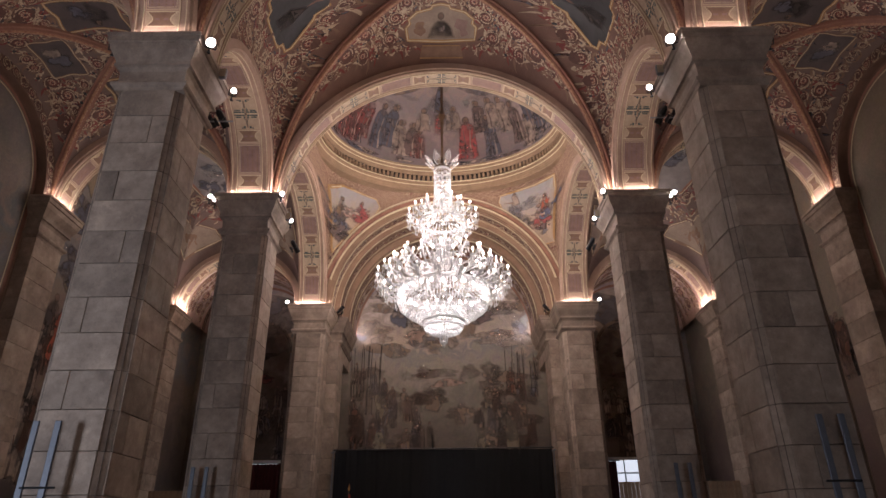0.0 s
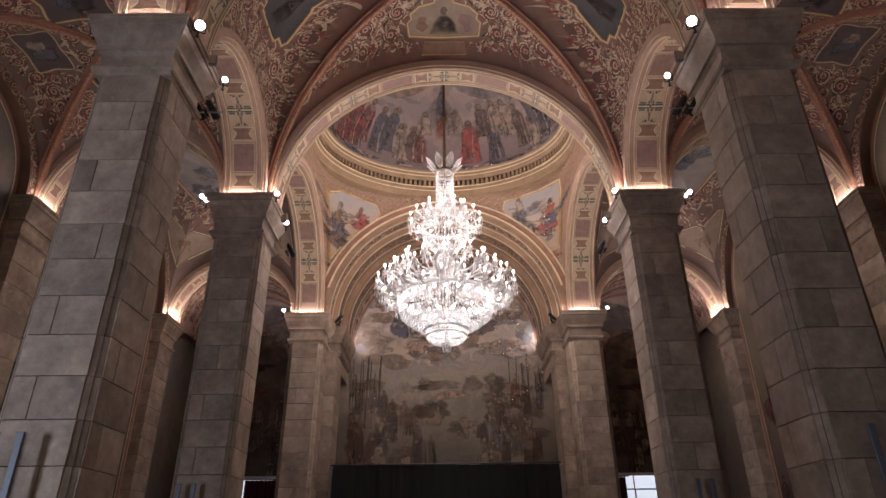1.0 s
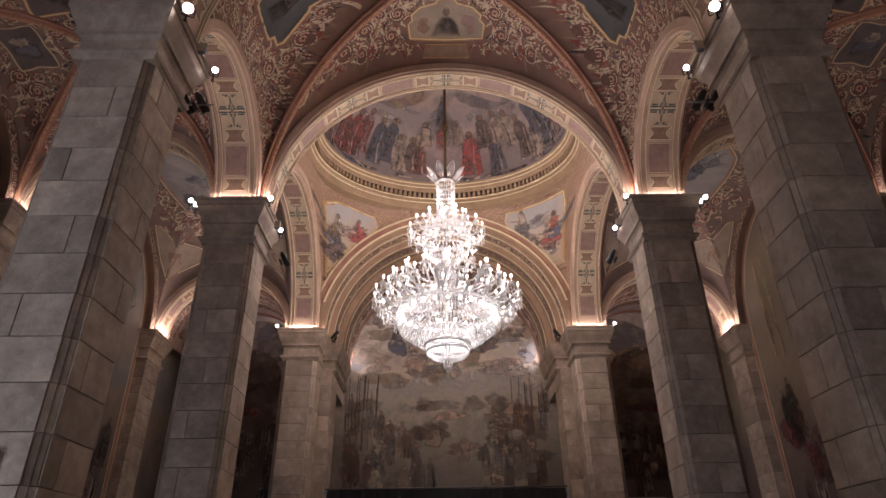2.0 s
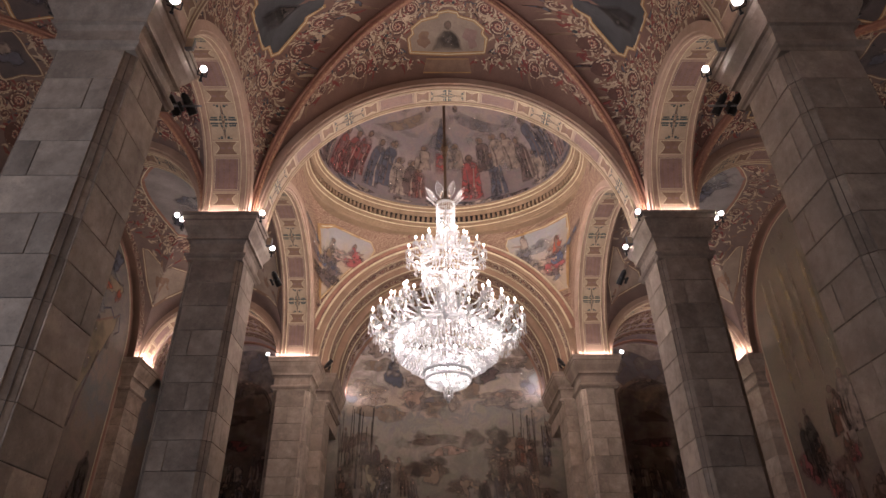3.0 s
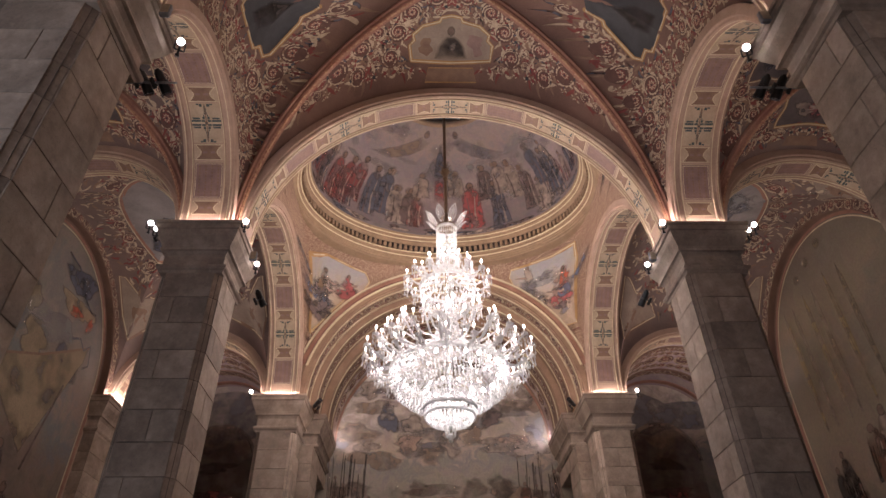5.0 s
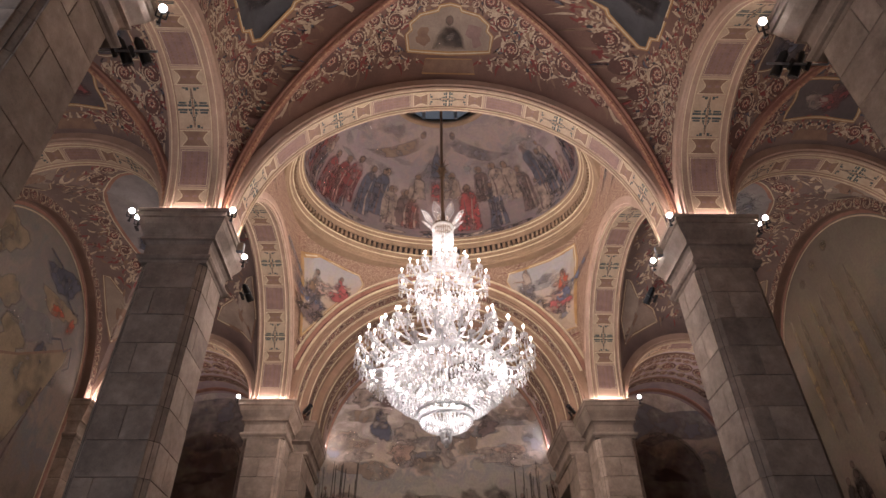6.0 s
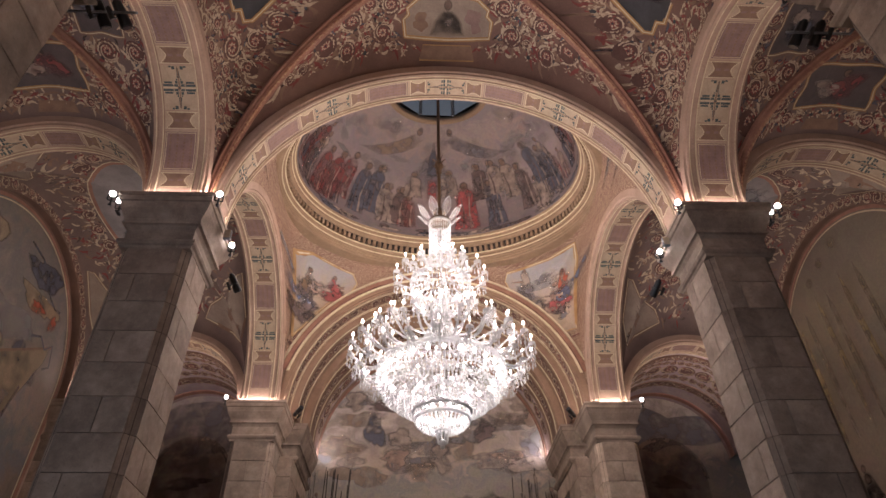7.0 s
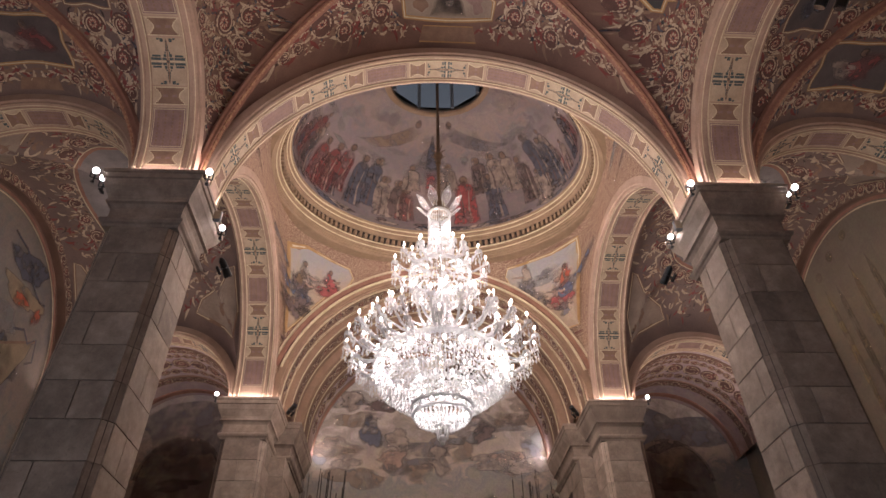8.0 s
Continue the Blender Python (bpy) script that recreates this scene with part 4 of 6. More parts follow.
    def spray(self, c, ang, ln, rng, mats, count=6):
        for i in range(count):
            a = ang + rng.uniform(-0.7, 0.7)
            self.leaf((c[0] + rng.uniform(-0.04, 0.04), c[1] + rng.uniform(-0.04, 0.04)), a, ln * rng.uniform(0.5, 1.0), ln * 0.16, rng.choice(mats), rng.uniform(-0.9, 0.9))

    def robe(self, x, y, h, w, mats, rng, lift=0.003):
        """A plain tapered upright shape with a few vertical folds."""
        lean = rng.uniform(-0.08, 0.08) * h
        prof = ((0.0, 0.52), (0.12, 0.49), (0.4, 0.41), (0.62, 0.40), (0.72, 0.38), (0.80, 0.30), (0.85, 0.14))
        mat = rng.choice(mats)
        self.poly([(x - w * q + lean * t, y + h * t) for t, q in prof] + [(x + w * q + lean * t, y + h * t) for t, q in reversed(prof)], mat, lift)
        self.disc((x + lean * 0.92, y + 0.885 * h), w * 0.17, min(w * 0.2, h * 0.09), M_KNOB, lift + 0.001, 10)
        for i in range(4):
            fx = x + w * rng.uniform(-0.36, 0.36)
            t1 = rng.uniform(0.45, 0.75)
            self.ribbon([(fx, y + 0.02 * h), (fx + lean * 0.3 + w * 0.04, y + h * t1 * 0.5), (fx + lean * t1 - w * 0.05, y + h * t1)], w * 0.14, rng.choice(mats), lift + 0.002, True)

    def done(self, name, parent, label="", kind="stuff"):
        verts = [self.surface(*p) for p in self.v]
        me = bpy.data.meshes.new(name)
        me.from_pydata(verts, [], self.f)
        for m in self.mats:
            me.materials.append(m)
        me.polygons.foreach_set("material_index", self.m)
        me.attributes.new("edge", "FLOAT", "POINT").data.foreach_set("value", self.e)
        me.update()
        ob = new(name, me)
        ob.parent = parent
        return tagged(ob, label, "", "", kind)


def lobed(cx, cy, hw, hh, n=40):
    """A frame with straight sides and rounded lobes."""
    pts = []
    for i in range(n):
        a = 2 * math.pi * i / n
        c, s = math.cos(a), math.sin(a)
        k = 1.0 / max(abs(c), abs(s)) ** 0.75
        k *= 1 + 0.07 * math.cos(4 * a + math.pi)
        pts.append((cx + hw * k * c * 0.92, cy + hh * k * s * 0.92))
    return pts


def trapezoid(cx, cy, hw, hh, top=0.5):
    raw = [(-1, -0.85), (-0.9, -1), (0.9, -1), (1, -0.85), (0.95, -0.6), (top + 0.1, 0.7), (top, 0.72), (top - 0.06, 1), (-top + 0.06, 1), (-top, 0.72), (-top - 0.1, 0.7), (-0.95, -0.6)]
    return [(cx + hw * x, cy + hh * y) for x, y in raw]


def cell_surfaces(cx, cy, hx, hy, rx, ry, apex):
    """Maps for the painted cells of a rib vault: over the plan for the cells beside the cross arches, over the elevation for the others."""
    def rib(s):
        return SPRING + (apex - SPRING) * math.sqrt(max(0.0, 1 - s * s))

    def cross_cell(sign):
        def f(x, d, lift):
            # d: distance from the bay's centre towards the arch
            s = min(0.97, abs(x) / hx)
            za = SPRING + math.sqrt(1 - s * s) * (rx + BAND - 0.01)
            q = min(0.999, max(0.0, (d - s * hy) / (hy - s * hy)))
            z = za + (rib(s) - za) * math.sqrt(1 - q * q)
            return (cx + x, cy + sign * d, z - 0.012 - lift)
        return f

    def side_cell(sign):
        def f(y, z, lift):
            s = min(0.97, abs(y) / hy)
            za = SPRING + math.sqrt(1 - s * s) * (ry + BAND - 0.01)
            zr = rib(s)
            w = min(1.0, max(0.0, (z - za) / max(1e-3, zr - za)))
            q = math.sqrt(1 - w * w)
            b = s * hx + (hx - s * hx) * q
            return (cx + sign * (b - 0.014 - lift), cy + y, min(max(z, za), zr) - 0.006 - lift)
        return f

    def side_plan(sign):
        def f(y, d, lift):
            s = min(0.97, abs(y) / hy)
            za = SPRING + math.sqrt(1 - s * s) * (ry + BAND - 0.01)
            q = min(0.999, max(0.0, (d - s * hx) / (hx - s * hx)))
            z = za + (rib(s) - za) * math.sqrt(1 - q * q)
            return (cx + sign * d, cy + y, z - 0.012 - lift)
        return f
    return cross_cell, side_cell, side_plan


def inside(pts, x, y):
    hit = False
    for (x0, y0), (x1, y1) in zip(pts, pts[1:] + pts[:1]):
        if (y0 > y) != (y1 > y) and x < (x1 - x0) * (y - y0) / (y1 - y0) + x0:
            hit = not hit
    return hit


def fill_scrolls(p, rng, ok, xs, ys, sizes, given=(), leaves=1500):
    """Pack roundels of falling size into the half of a cell, and mirror them."""
    placed = list(given)
    for r in sizes:
        for _ in range(260):
            x, y = rng.uniform(*xs), rng.uniform(*ys)
            if ok(x, y, r) and all(math.hypot(x - a, y - b_) > (r + c) * 1.04 for a, b_, c in placed):
                placed.append((x, y, r))
    for _ in range(leaves):
        x, y = rng.uniform(*xs), rng.uniform(*ys)
        if not ok(x, y, 0.035):
            continue
        ang, ln, bend, m = rng.uniform(0, 6.28), rng.uniform(0.08, 0.20), rng.uniform(-1.2, 1.2), rng.choice((M_SCROLL, M_SCROLL, M_CRIMSON, M_UMBER, M_UMBER, M_BLUEGREY))
        p.leaf((x, y), ang, ln, ln * 0.26, m, bend, 0.0008)
        p.leaf((-x, y), math.pi - ang, ln, ln * 0.26, m, -bend, 0.0008)
    for x, y, r in placed:
        st = rng.random()
        for sg in (-1, 1):
            q = random.Random(int(st * 1e6))
            if r > 0.065:
                p.roundel((sg * x, y), r, q, r > 0.09, sg)
            else:
                p.disc((sg * x, y), r * 0.6, r * 0.6, q.choice((M_CRIMSON, M_SLATE, M_UMBER)), 0.003, 8)
                for k in range(6):
                    ang = k * 1.05 + st
                    ang = ang if sg > 0 else math.pi - ang
                    p.leaf((sg * x + r * 0.5 * math.cos(ang), y + r * 0.5 * math.sin(ang)), ang, r * 0.9, r * 0.4, M_SCROLL if k % 3 else M_CRIMSON, sg * 0.7)


def vault_paint(t, cx, cy, hx, hy, rx, ry, apex, seed, nave):
    rng = random.Random(seed)
    cross_cell, side_cell, side_plan = cell_surfaces(cx, cy, hx, hy, rx, ry, apex)

    def rib(s):
        return SPRING + (apex - SPRING) * math.sqrt(max(0.0, 1 - s * s))
    for sign in (1, -1):
        p = Painter(cross_cell(sign))
        if nave:
            c = hy * 0.61
            fr = [(0.70 * x, c + 0.38 * y) for x, y in ((-1, 0.85), (-1.04, 0.2), (-0.92, 0.0), (-0.95, -0.25), (-0.7, -0.62), (-0.45, -0.72), (-0.28, -0.8), (-0.24, -0.98), (0, -1.08), (0.24, -0.98), (0.28, -0.8), (0.45, -0.72), (0.7, -0.62), (0.95, -0.25), (0.92, 0.0), (1.04, 0.2), (1, 0.85), (0.5, 0.95), (0, 0.98), (-0.5, 0.95))]
            p.poly(fr, M_BEIGE, 0.0)
            # dim plain shapes inside the cartouche
            p.poly([(-0.30, c + 0.32), (-0.24, c + 0.12), (-0.15, c), (-0.07, c - 0.06), (0.07, c - 0.06), (0.15, c), (0.24, c + 0.12), (0.30, c + 0.32)], M_GLOOM, 0.004)
            p.disc((0.0, c - 0.14), 0.075, 0.10, M_KNOB, 0.005)
            p.blob((0.02, c + 0.12), 0.08, 0.06, M_TAUPE, 0.006, rng)
            p.blob((-0.45, c + 0.12), 0.14, 0.12, M_UMBER, 0.003, rng)
            p.blob((0.44, c + 0.08), 0.14, 0.16, M_PURPLE, 0.003, rng)
            p.loop(fr, 0.06, M_OCHRE)
            p.loop(fr, 0.018, M_LINE, 0.004)
            pl = [(-0.40, hy * 0.86), (0.40, hy * 0.86), (0.46, hy * 0.96), (-0.46, hy * 0.96)]
            p.poly(pl, M_UMBER, 0.001)
            p.loop(pl, 0.014, M_OCHRE)
            given = ((1.07, hy * 0.74, 0.165), (1.64, hy * 0.83, 0.135))
        else:
            c = hy * (0.55 if hy < 2 else 0.66)
            fr = lobed(0, c, min(0.62, hx * 0.38), hy * 0.22)
            p.poly(fr, M_DIM if hy < 2 else M_BEIGE, 0.0)
            p.blob((0.10, c + 0.02), 0.24, 0.24, M_WINE if sign > 0 else M_GLOOM, 0.003, rng)
            p.blob((-0.16, c + 0.05), 0.20, 0.17, M_TAUPE if sign > 0 else M_BLUEGREY, 0.004, rng)
            p.disc((0.05, c - 0.20), 0.07, 0.08, M_KNOB, 0.005)
            p.loop(fr, 0.05, M_OCHRE)
            p.loop(fr, 0.014, M_LINE, 0.004)
            if hy >= 2:
                p.blob((0.02, c + 0.05), 0.16, 0.22, M_UMBER, 0.003, rng)
            pl = [(-0.25, hy * 0.86), (0.25, hy * 0.86), (0.30, hy * 0.95), (-0.30, hy * 0.95)]
            p.poly(pl, M_UMBER, 0.001)
            given = ()
        grow = [(x * 1.14, c + (y - c) * 1.14) for x, y in fr]
        box_w = (0.5 if nave else 0.34)

        def ok(x, d, r):
            if inside(grow, x - r, d) or inside(grow, x, d + r) or inside(grow, x, d - r) or inside(grow, x, d):
                return False
            if d > hy * 0.84 - r * 0.5 and x < box_w + r:
                return False
            return x / hx + r * 0.9 / hx < d / hy - 0.05 and d + r < hy - 0.16 and x > r
        fill_scrolls(p, rng, ok, (0.05, hx * 0.85), (0.1, hy), (0.17, 0.14, 0.12, 0.10, 0.08, 0.07, 0.05, 0.05, 0.04), given)
        p.done("painted_scrolls", t, "cream and crimson painted scrolls")
        if not nave:
            p = Painter(side_plan(sign))
            c = hx * 0.60
            fr = lobed(0, c, hy * 0.27, hx * 0.19)
            p.poly(fr, M_DIM, 0.0)
            p.blob((0.08, c), 0.2, 0.18, M_BLUEGREY, 0.003, rng)
            p.blob((-0.12, c + 0.05), 0.16, 0.14, M_TAUPE, 0.004, rng)
            p.loop(fr, 0.05, M_UMBER)
            p.loop(fr, 0.014, M_LINE, 0.004)
            grow = [(x * 1.14, c + (y - c) * 1.14) for x, y in fr]

            def ok3(y, d, r):
                if inside(grow, y - r, d) or inside(grow, y, d + r) or inside(grow, y, d - r) or inside(grow, y, d):
                    return False
                return y / hy + r * 0.9 / hy < d / hx - 0.05 and d + r < hx - 0.12 and y > r
            fill_scrolls(p, rng, ok3, (0.05, hy * 0.85), (0.1, hx), (0.15, 0.13, 0.11, 0.09, 0.08, 0.07, 0.05), (), 700)
            p.done("painted_scrolls", t, "cream and crimson painted scrolls")
            continue
        p = Painter(side_cell(sign))
        fr = [(-0.66, 10.25), (-0.60, 10.12), (-0.42, 10.12), (-0.36, 10.0), (0.36, 10.0), (0.42, 10.12), (0.60, 10.12), (0.66, 10.25), (0.42, 10.75), (0.34, 10.78), (0.28, 10.95), (-0.28, 10.95), (-0.34, 10.78), (-0.42, 10.75)]
        given = ((0.80, 9.76, 0.20), (1.02, 9.20, 0.15), (0.34, 9.62, 0.13))
        cz = 10.45
        p.poly(fr, M_SLATE, 0.0)
        p.poly([(-0.2, 10.1), (0.15, 10.1), (0.22, 10.4), (0.02, 10.7), (-0.16, 10.45)], M_GLOOM, 0.003)
        p.loop(fr, 0.07, M_OCHRE)
        p.loop(fr, 0.016, M_LINE, 0.004)
        grow = [(x * 1.14, cz + (y - cz) * 1.2) for x, y in fr]

        def ok2(y, z, r):
            if inside(grow, y - r, z) or inside(grow, y, z + r) or inside(grow, y, z - r) or inside(grow, y, z):
                return False
            s = (y + r * 0.5) / hy
            if s > 0.93 or y < r:
                return False
            za = SPRING + math.sqrt(1 - s * s) * (ry + BAND)
            za0 = SPRING + math.sqrt(max(0.0, 1 - ((y - r) / hy) ** 2)) * (ry + BAND)
            zr = rib(s)
            return z - r > max(za, za0 * 0.5 + za * 0.5) + 0.07 and z + r < za + 0.95 * (zr - za)
        fill_scrolls(p, rng, ok2, (0.05, hy), (SPRING + 0.4, apex), (0.16, 0.13, 0.11, 0.09, 0.08, 0.07, 0.05, 0.05, 0.04), given, 1900)
        p.done("painted_scrolls", t, "cream and crimson painted scrolls")


def oval_vault_paint(t, cx, cy, hx, hy, rx, ry, apex, seed):
    """A smooth aisle vault: an oval sky medallion, a scroll belt round it and corner fields."""
    rng = random.Random(seed)

    def surf(x, y, lift):
        def rib(s):
            return SPRING + (apex - SPRING) * math.sqrt(max(0.0, 1 - s * s))
        a, b_ = abs(x) / hx, abs(y) / hy
        s, o, r = (a, b_, rx) if a < b_ else (b_, a, ry)
        s, o = min(s, 0.985), min(o, 0.999)
        za = SPRING + math.sqrt(1 - s * s) * (r + BAND - 0.01)
        q = min(0.999, (o - s) / (1 - s))
        z = za + (rib(s) - za) * math.sqrt(1 - q * q)
        return (cx + x * 0.995, cy + y * 0.995, z - 0.014 - lift)
    p = Painter(surf)
    oval = [(0.98 * math.cos(k * math.pi / 20), 1.55 * math.sin(k * math.pi / 20)) for k in range(40)]
    p.poly(oval, M_CLOUDGREY, 0.0)
    for k in range(9):
        p.blob((rng.uniform(-0.5, 0.5), rng.uniform(-1.0, 1.0)), 0.3, 0.3, rng.choice((M_CLOUD, M_VEIL2, M_BLUEGREY)), 0.001 + 0.0004 * k, rng)
    p.loop(oval, 0.07, M_RIB)
    p.loop([(x * 1.04, y * 1.03) for x, y in oval], 0.02, M_LINE, 0.004)
    for k in range(26):
        a = k * math.pi / 13
        p.roundel((1.20 * math.cos(a), 1.80 * math.sin(a)), 0.145, rng, k % 2 == 0)
    for k in range(900):
        a, q = rng.uniform(0, 6.283), rng.uniform(1.08, 1.75)
        x, y = 0.98 * q * math.cos(a), 1.55 * q * math.sin(a)
        if abs(x) < hx - 0.12 and abs(y) < hy - 0.15:
            ln = rng.uniform(0.09, 0.2)
            p.leaf((x, y), rng.uniform(0, 6.28), ln, ln * 0.28, rng.choice((M_SCROLL, M_SCROLL, M_TAUPE, M_CRIMSON, M_UMBER)), rng.uniform(-1.2, 1.2), 0.0006)
    for sx in (-1, 1):
        for sy in (-1, 1):
            fr = [(sx * x, sy * y) for x, y in ((1.62, 1.35), (1.66, 2.1), (1.55, 2.45), (1.3, 2.58), (0.9, 2.62), (0.62, 2.6), (0.75, 2.35), (1.05, 2.05), (1.3, 1.75), (1.5, 1.42))]
            p.poly(fr, M_BEIGE, 0.002)
            p.loop(fr, 0.05, M_UMBER, 0.004)
            p.loop(fr, 0.015, M_LINE, 0.006)
            p.blob((sx * 1.34, sy * 2.22), 0.13, 0.2, M_UMBER, 0.005, rng)
            p.spray((sx * 1.34, sy * 2.22), 1.57, 0.3, rng, (M_UMBER, M_TAUPE, M_UMBER), 8)
    p.done("painted_field", t, "grey sky medallion with cream scroll belt")


for n, (t, args, nave) in enumerate(VAULTS):
    if args[1] > 12.0:
        oval_vault_paint(t, *args, seed=n)
        continue
    if args[1] > 4.0:
        vault_paint(t, *args, seed=n + 3, nave=nave)


def barrel_scrolls(t, cx, y, r, size, sy=1, a0=0.12):
    """A row of leaf scrolls along the soffit of an arch, mirrored at its crown."""
    p = Painter(lambda a, v, lift: (cx + (r - 0.006 - lift) * math.sin(a / r), y + sy * v, SPRING + (r - 0.006 - lift) * math.cos(a / r)))
    rng = random.Random(int(y * 10 + cx))
    n = int((math.pi / 2 - a0) * r / (size * 2.1))
    for k in range(n + 1):
        seed = rng.random()
        for sg in ((-1, 1) if k else (1,)):
            p.roundel((sg * k * size * 2.1, 0.0), size, random.Random(int(seed * 1e6)), k % 2 == 0, sg)
    ob = p.done("painted_scrolls", t, "row of painted leaf scrolls")
    ob.matrix_parent_inverse = t.matrix_world.inverted()


barrel_scrolls(END_ARCH, 0, PY[4], RN + 0.012, 0.14)
barrel_scrolls(BARREL, 0, 17.32, 2.96, 0.115)
barrel_scrolls(BARREL, 0, 18.15, 2.78, 0.125)
barrel_scrolls(BARREL, 0, 18.80, 2.78, 0.20)
for t in AISLE_BORDERS:
    sx = t["side"]
    del t["side"]
    barrel_scrolls(t, sx * AX, 17.25, RA - 0.016, 0.10)
    barrel_scrolls(t, sx * AX, 17.85, RA + 0.016, 0.20)
    barrel_scrolls(t, sx * AX, 17.52, RA + 0.016, 0.09)
    barrel_scrolls(t, sx * AX, 18.20, RA + 0.016, 0.11)
    barrel_scrolls(t, sx * AX, 18.55, RA - 0.016, 0.115)


for t, sx, cy, r in WALL_ARCHES:
    if cy < 4:
        continue
    p = Painter(lambda a, v, lift: (sx * (7.525 - lift), cy + (r + 0.12 + v) * math.sin(a / r), SPRING + (r + 0.12 + v) * math.cos(a / r)))
    rng = random.Random(int(cy * 10 + sx))
    n = int(math.pi / 2 * r / 0.235)
    for k in range(n + 1):
        seed = rng.random()
        for sg in ((-1, 1) if k else (1,)):
            p.roundel((sg * k * 0.235, 0.0), 0.115, random.Random(int(seed * 1e6)), k % 2 == 0, sg)
    p.done("painted_scrolls", t, "belt of painted leaf scrolls")


# ---- pendentive pictures: framed fields in the four corners ----
def corner_surface(sx, sy):
    """a: metres round from the corner (towards the cross arch positive); b: metres down from the ring."""
    def f(a, b, lift):
        a, b = a / 0.05, b / 2.6
        al = 45 + a
        side, u = (1, (al - 45) / 90) if a >= 0 else (0, (al + 45) / 90)
        x, y, z = pendentive(side)(min(max(u, 0.0), 1.0), 1 - b)
        cyy = (PY[3] + PY[4]) / 2
        c = Vector((0, DC[1], 10.0))
        q = Vector((sx * x, cyy + sy * (y - cyy), z))
        d = (c - q).normalized()
        return tuple(q + d * (0.014 + lift))
    return f


def corner_elevation(sx, sy):
    """The same corner seen in elevation: x out from the axis, z up; the depth follows from the surface."""
    base = corner_surface(sx, sy)
    net = np.array([base(a, b, 0.0) for a in np.linspace(-2.2, 2.2, 70) for b in np.linspace(0.02, 2.55, 60)])

    def f(x, z, lift):
        d = (net[:, 0] - sx * x) ** 2 + (net[:, 2] - z) ** 2
        k = np.argpartition(d, 6)[:6]
        w = 1.0 / (d[k] + 1e-4)
        y = float((net[k, 1] * w).sum() / w.sum())
        q = Vector((sx * x, y, z))
        return tuple(q + (Vector((0, DC[1], 10.0)) - q).normalized() * (0.012 + lift))
    return f


FIELD = {-1: [(3.3, 10.08), (3.29, 10.7), (2.88, 10.94), (2.35, 10.9), (1.98, 10.83), (1.88, 10.62), (2.03, 10.32), (2.42, 10.16), (2.72, 9.82), (3.05, 9.38), (3.29, 9.12), (3.3, 9.19), (3.3, 9.74)],
         1: [(1.76, 10.92), (2.08, 10.96), (2.7, 10.97), (3.17, 10.94), (3.29, 10.63), (3.3, 10.02), (3.3, 9.5), (3.24, 9.37), (2.98, 9.36), (2.76, 9.53), (2.47, 9.9), (2.13, 10.28), (1.8, 10.51), (1.7, 10.73)]}
SHAPES = {-1: ((3.29, 10.23), (2.95, 10.4), (2.42, 10.42), (3.13, 9.83)),
          1: ((2.18, 10.64), (2.87, 10.22), (3.24, 10.43), (2.39, 10.14))}
for sx in (-1, 1):
    for sy in (-1, 1):
        rng = random.Random(40 + sx + 3 * sy)
        p = Painter(corner_elevation(sx, sy))
        edge = [(min(x, 3.22), z) for x, z in FIELD[sx]]
        p.poly(edge, M_SKY, 0.0)
        p.loop(edge, 0.045, M_OCHRE)
        p.loop(edge, 0.014, M_LINE, 0.004)
        cx = sum(q[0] for q in edge) / len(edge)
        cz = sum(q[1] for q in edge) / len(edge)
        for k in range(8):
            p.blob((cx + rng.uniform(-0.5, 0.5), cz + rng.uniform(0.05, 0.5)), 0.22, 0.10, rng.choice((M_CLOUD, M_VEIL, M_GREYVEIL)), 0.001 + 0.0003 * k, rng)
        for k in range(7):
            p.blob((cx + rng.uniform(-0.3, 0.5), cz - rng.uniform(0.15, 0.5)), rng.uniform(0.12, 0.2), 0.10, rng.choice((M_DUSK, M_GREYVEIL, M_UMBER2)), 0.004 + 0.0003 * k, rng)
        tints = ((M_COBALT, M_UMBER2), (M_DUSK, M_TAUPE), (M_RED2, M_RED2), (M_DUSK, M_DUSK)) if sx < 0 else ((M_GREYVEIL, M_TAUPE), (M_RED2, M_ROSE), (M_COBALT, M_FLAG), (M_TAUPE, M_GREYVEIL))
        # rounded seated shapes: a broad lower mass, a narrower upper one, a small knob
        for k, (x, z) in enumerate(SHAPES[sx]):
            lo, hi = tints[k]
            p.blob((min(x, 3.0) + 0.03, z - 0.18), 0.25, 0.21, lo, 0.008 + 0.001 * k, rng)
            p.blob((min(x, 3.0), z + 0.06), 0.15, 0.19, hi, 0.010 + 0.001 * k, rng)
            if k < 3:
                p.disc((min(x, 3.0) - 0.02, z + 0.25), 0.055, 0.065, M_KNOB, 0.012 + 0.001 * k)
                p.blob((min(x, 3.0) - 0.16, z + 0.05), 0.13, 0.035, M_ROSE, 0.013 + 0.001 * k, rng)
        # leaf scrolls in the corners round the field
        q = Painter(corner_elevation(sx, sy))
        for x, z, r in ((cx + 0.30, cz - 0.86, 0.09), (cx + 0.42, cz - 1.02, 0.08), (cx + 0.48, cz - 1.18, 0.07), (cx - 0.78, cz + 0.22, 0.085), (cx - 0.95, cz + 0.28, 0.075), (cx - 1.12, cz + 0.33, 0.07)):
            q.roundel((x, z), r, rng, True)
        q.done("painted_scrolls", pend, "small painted leaf scrolls")
        p.done("painted_field", pend, "framed pale sky painting with plain coloured shapes", "structure")


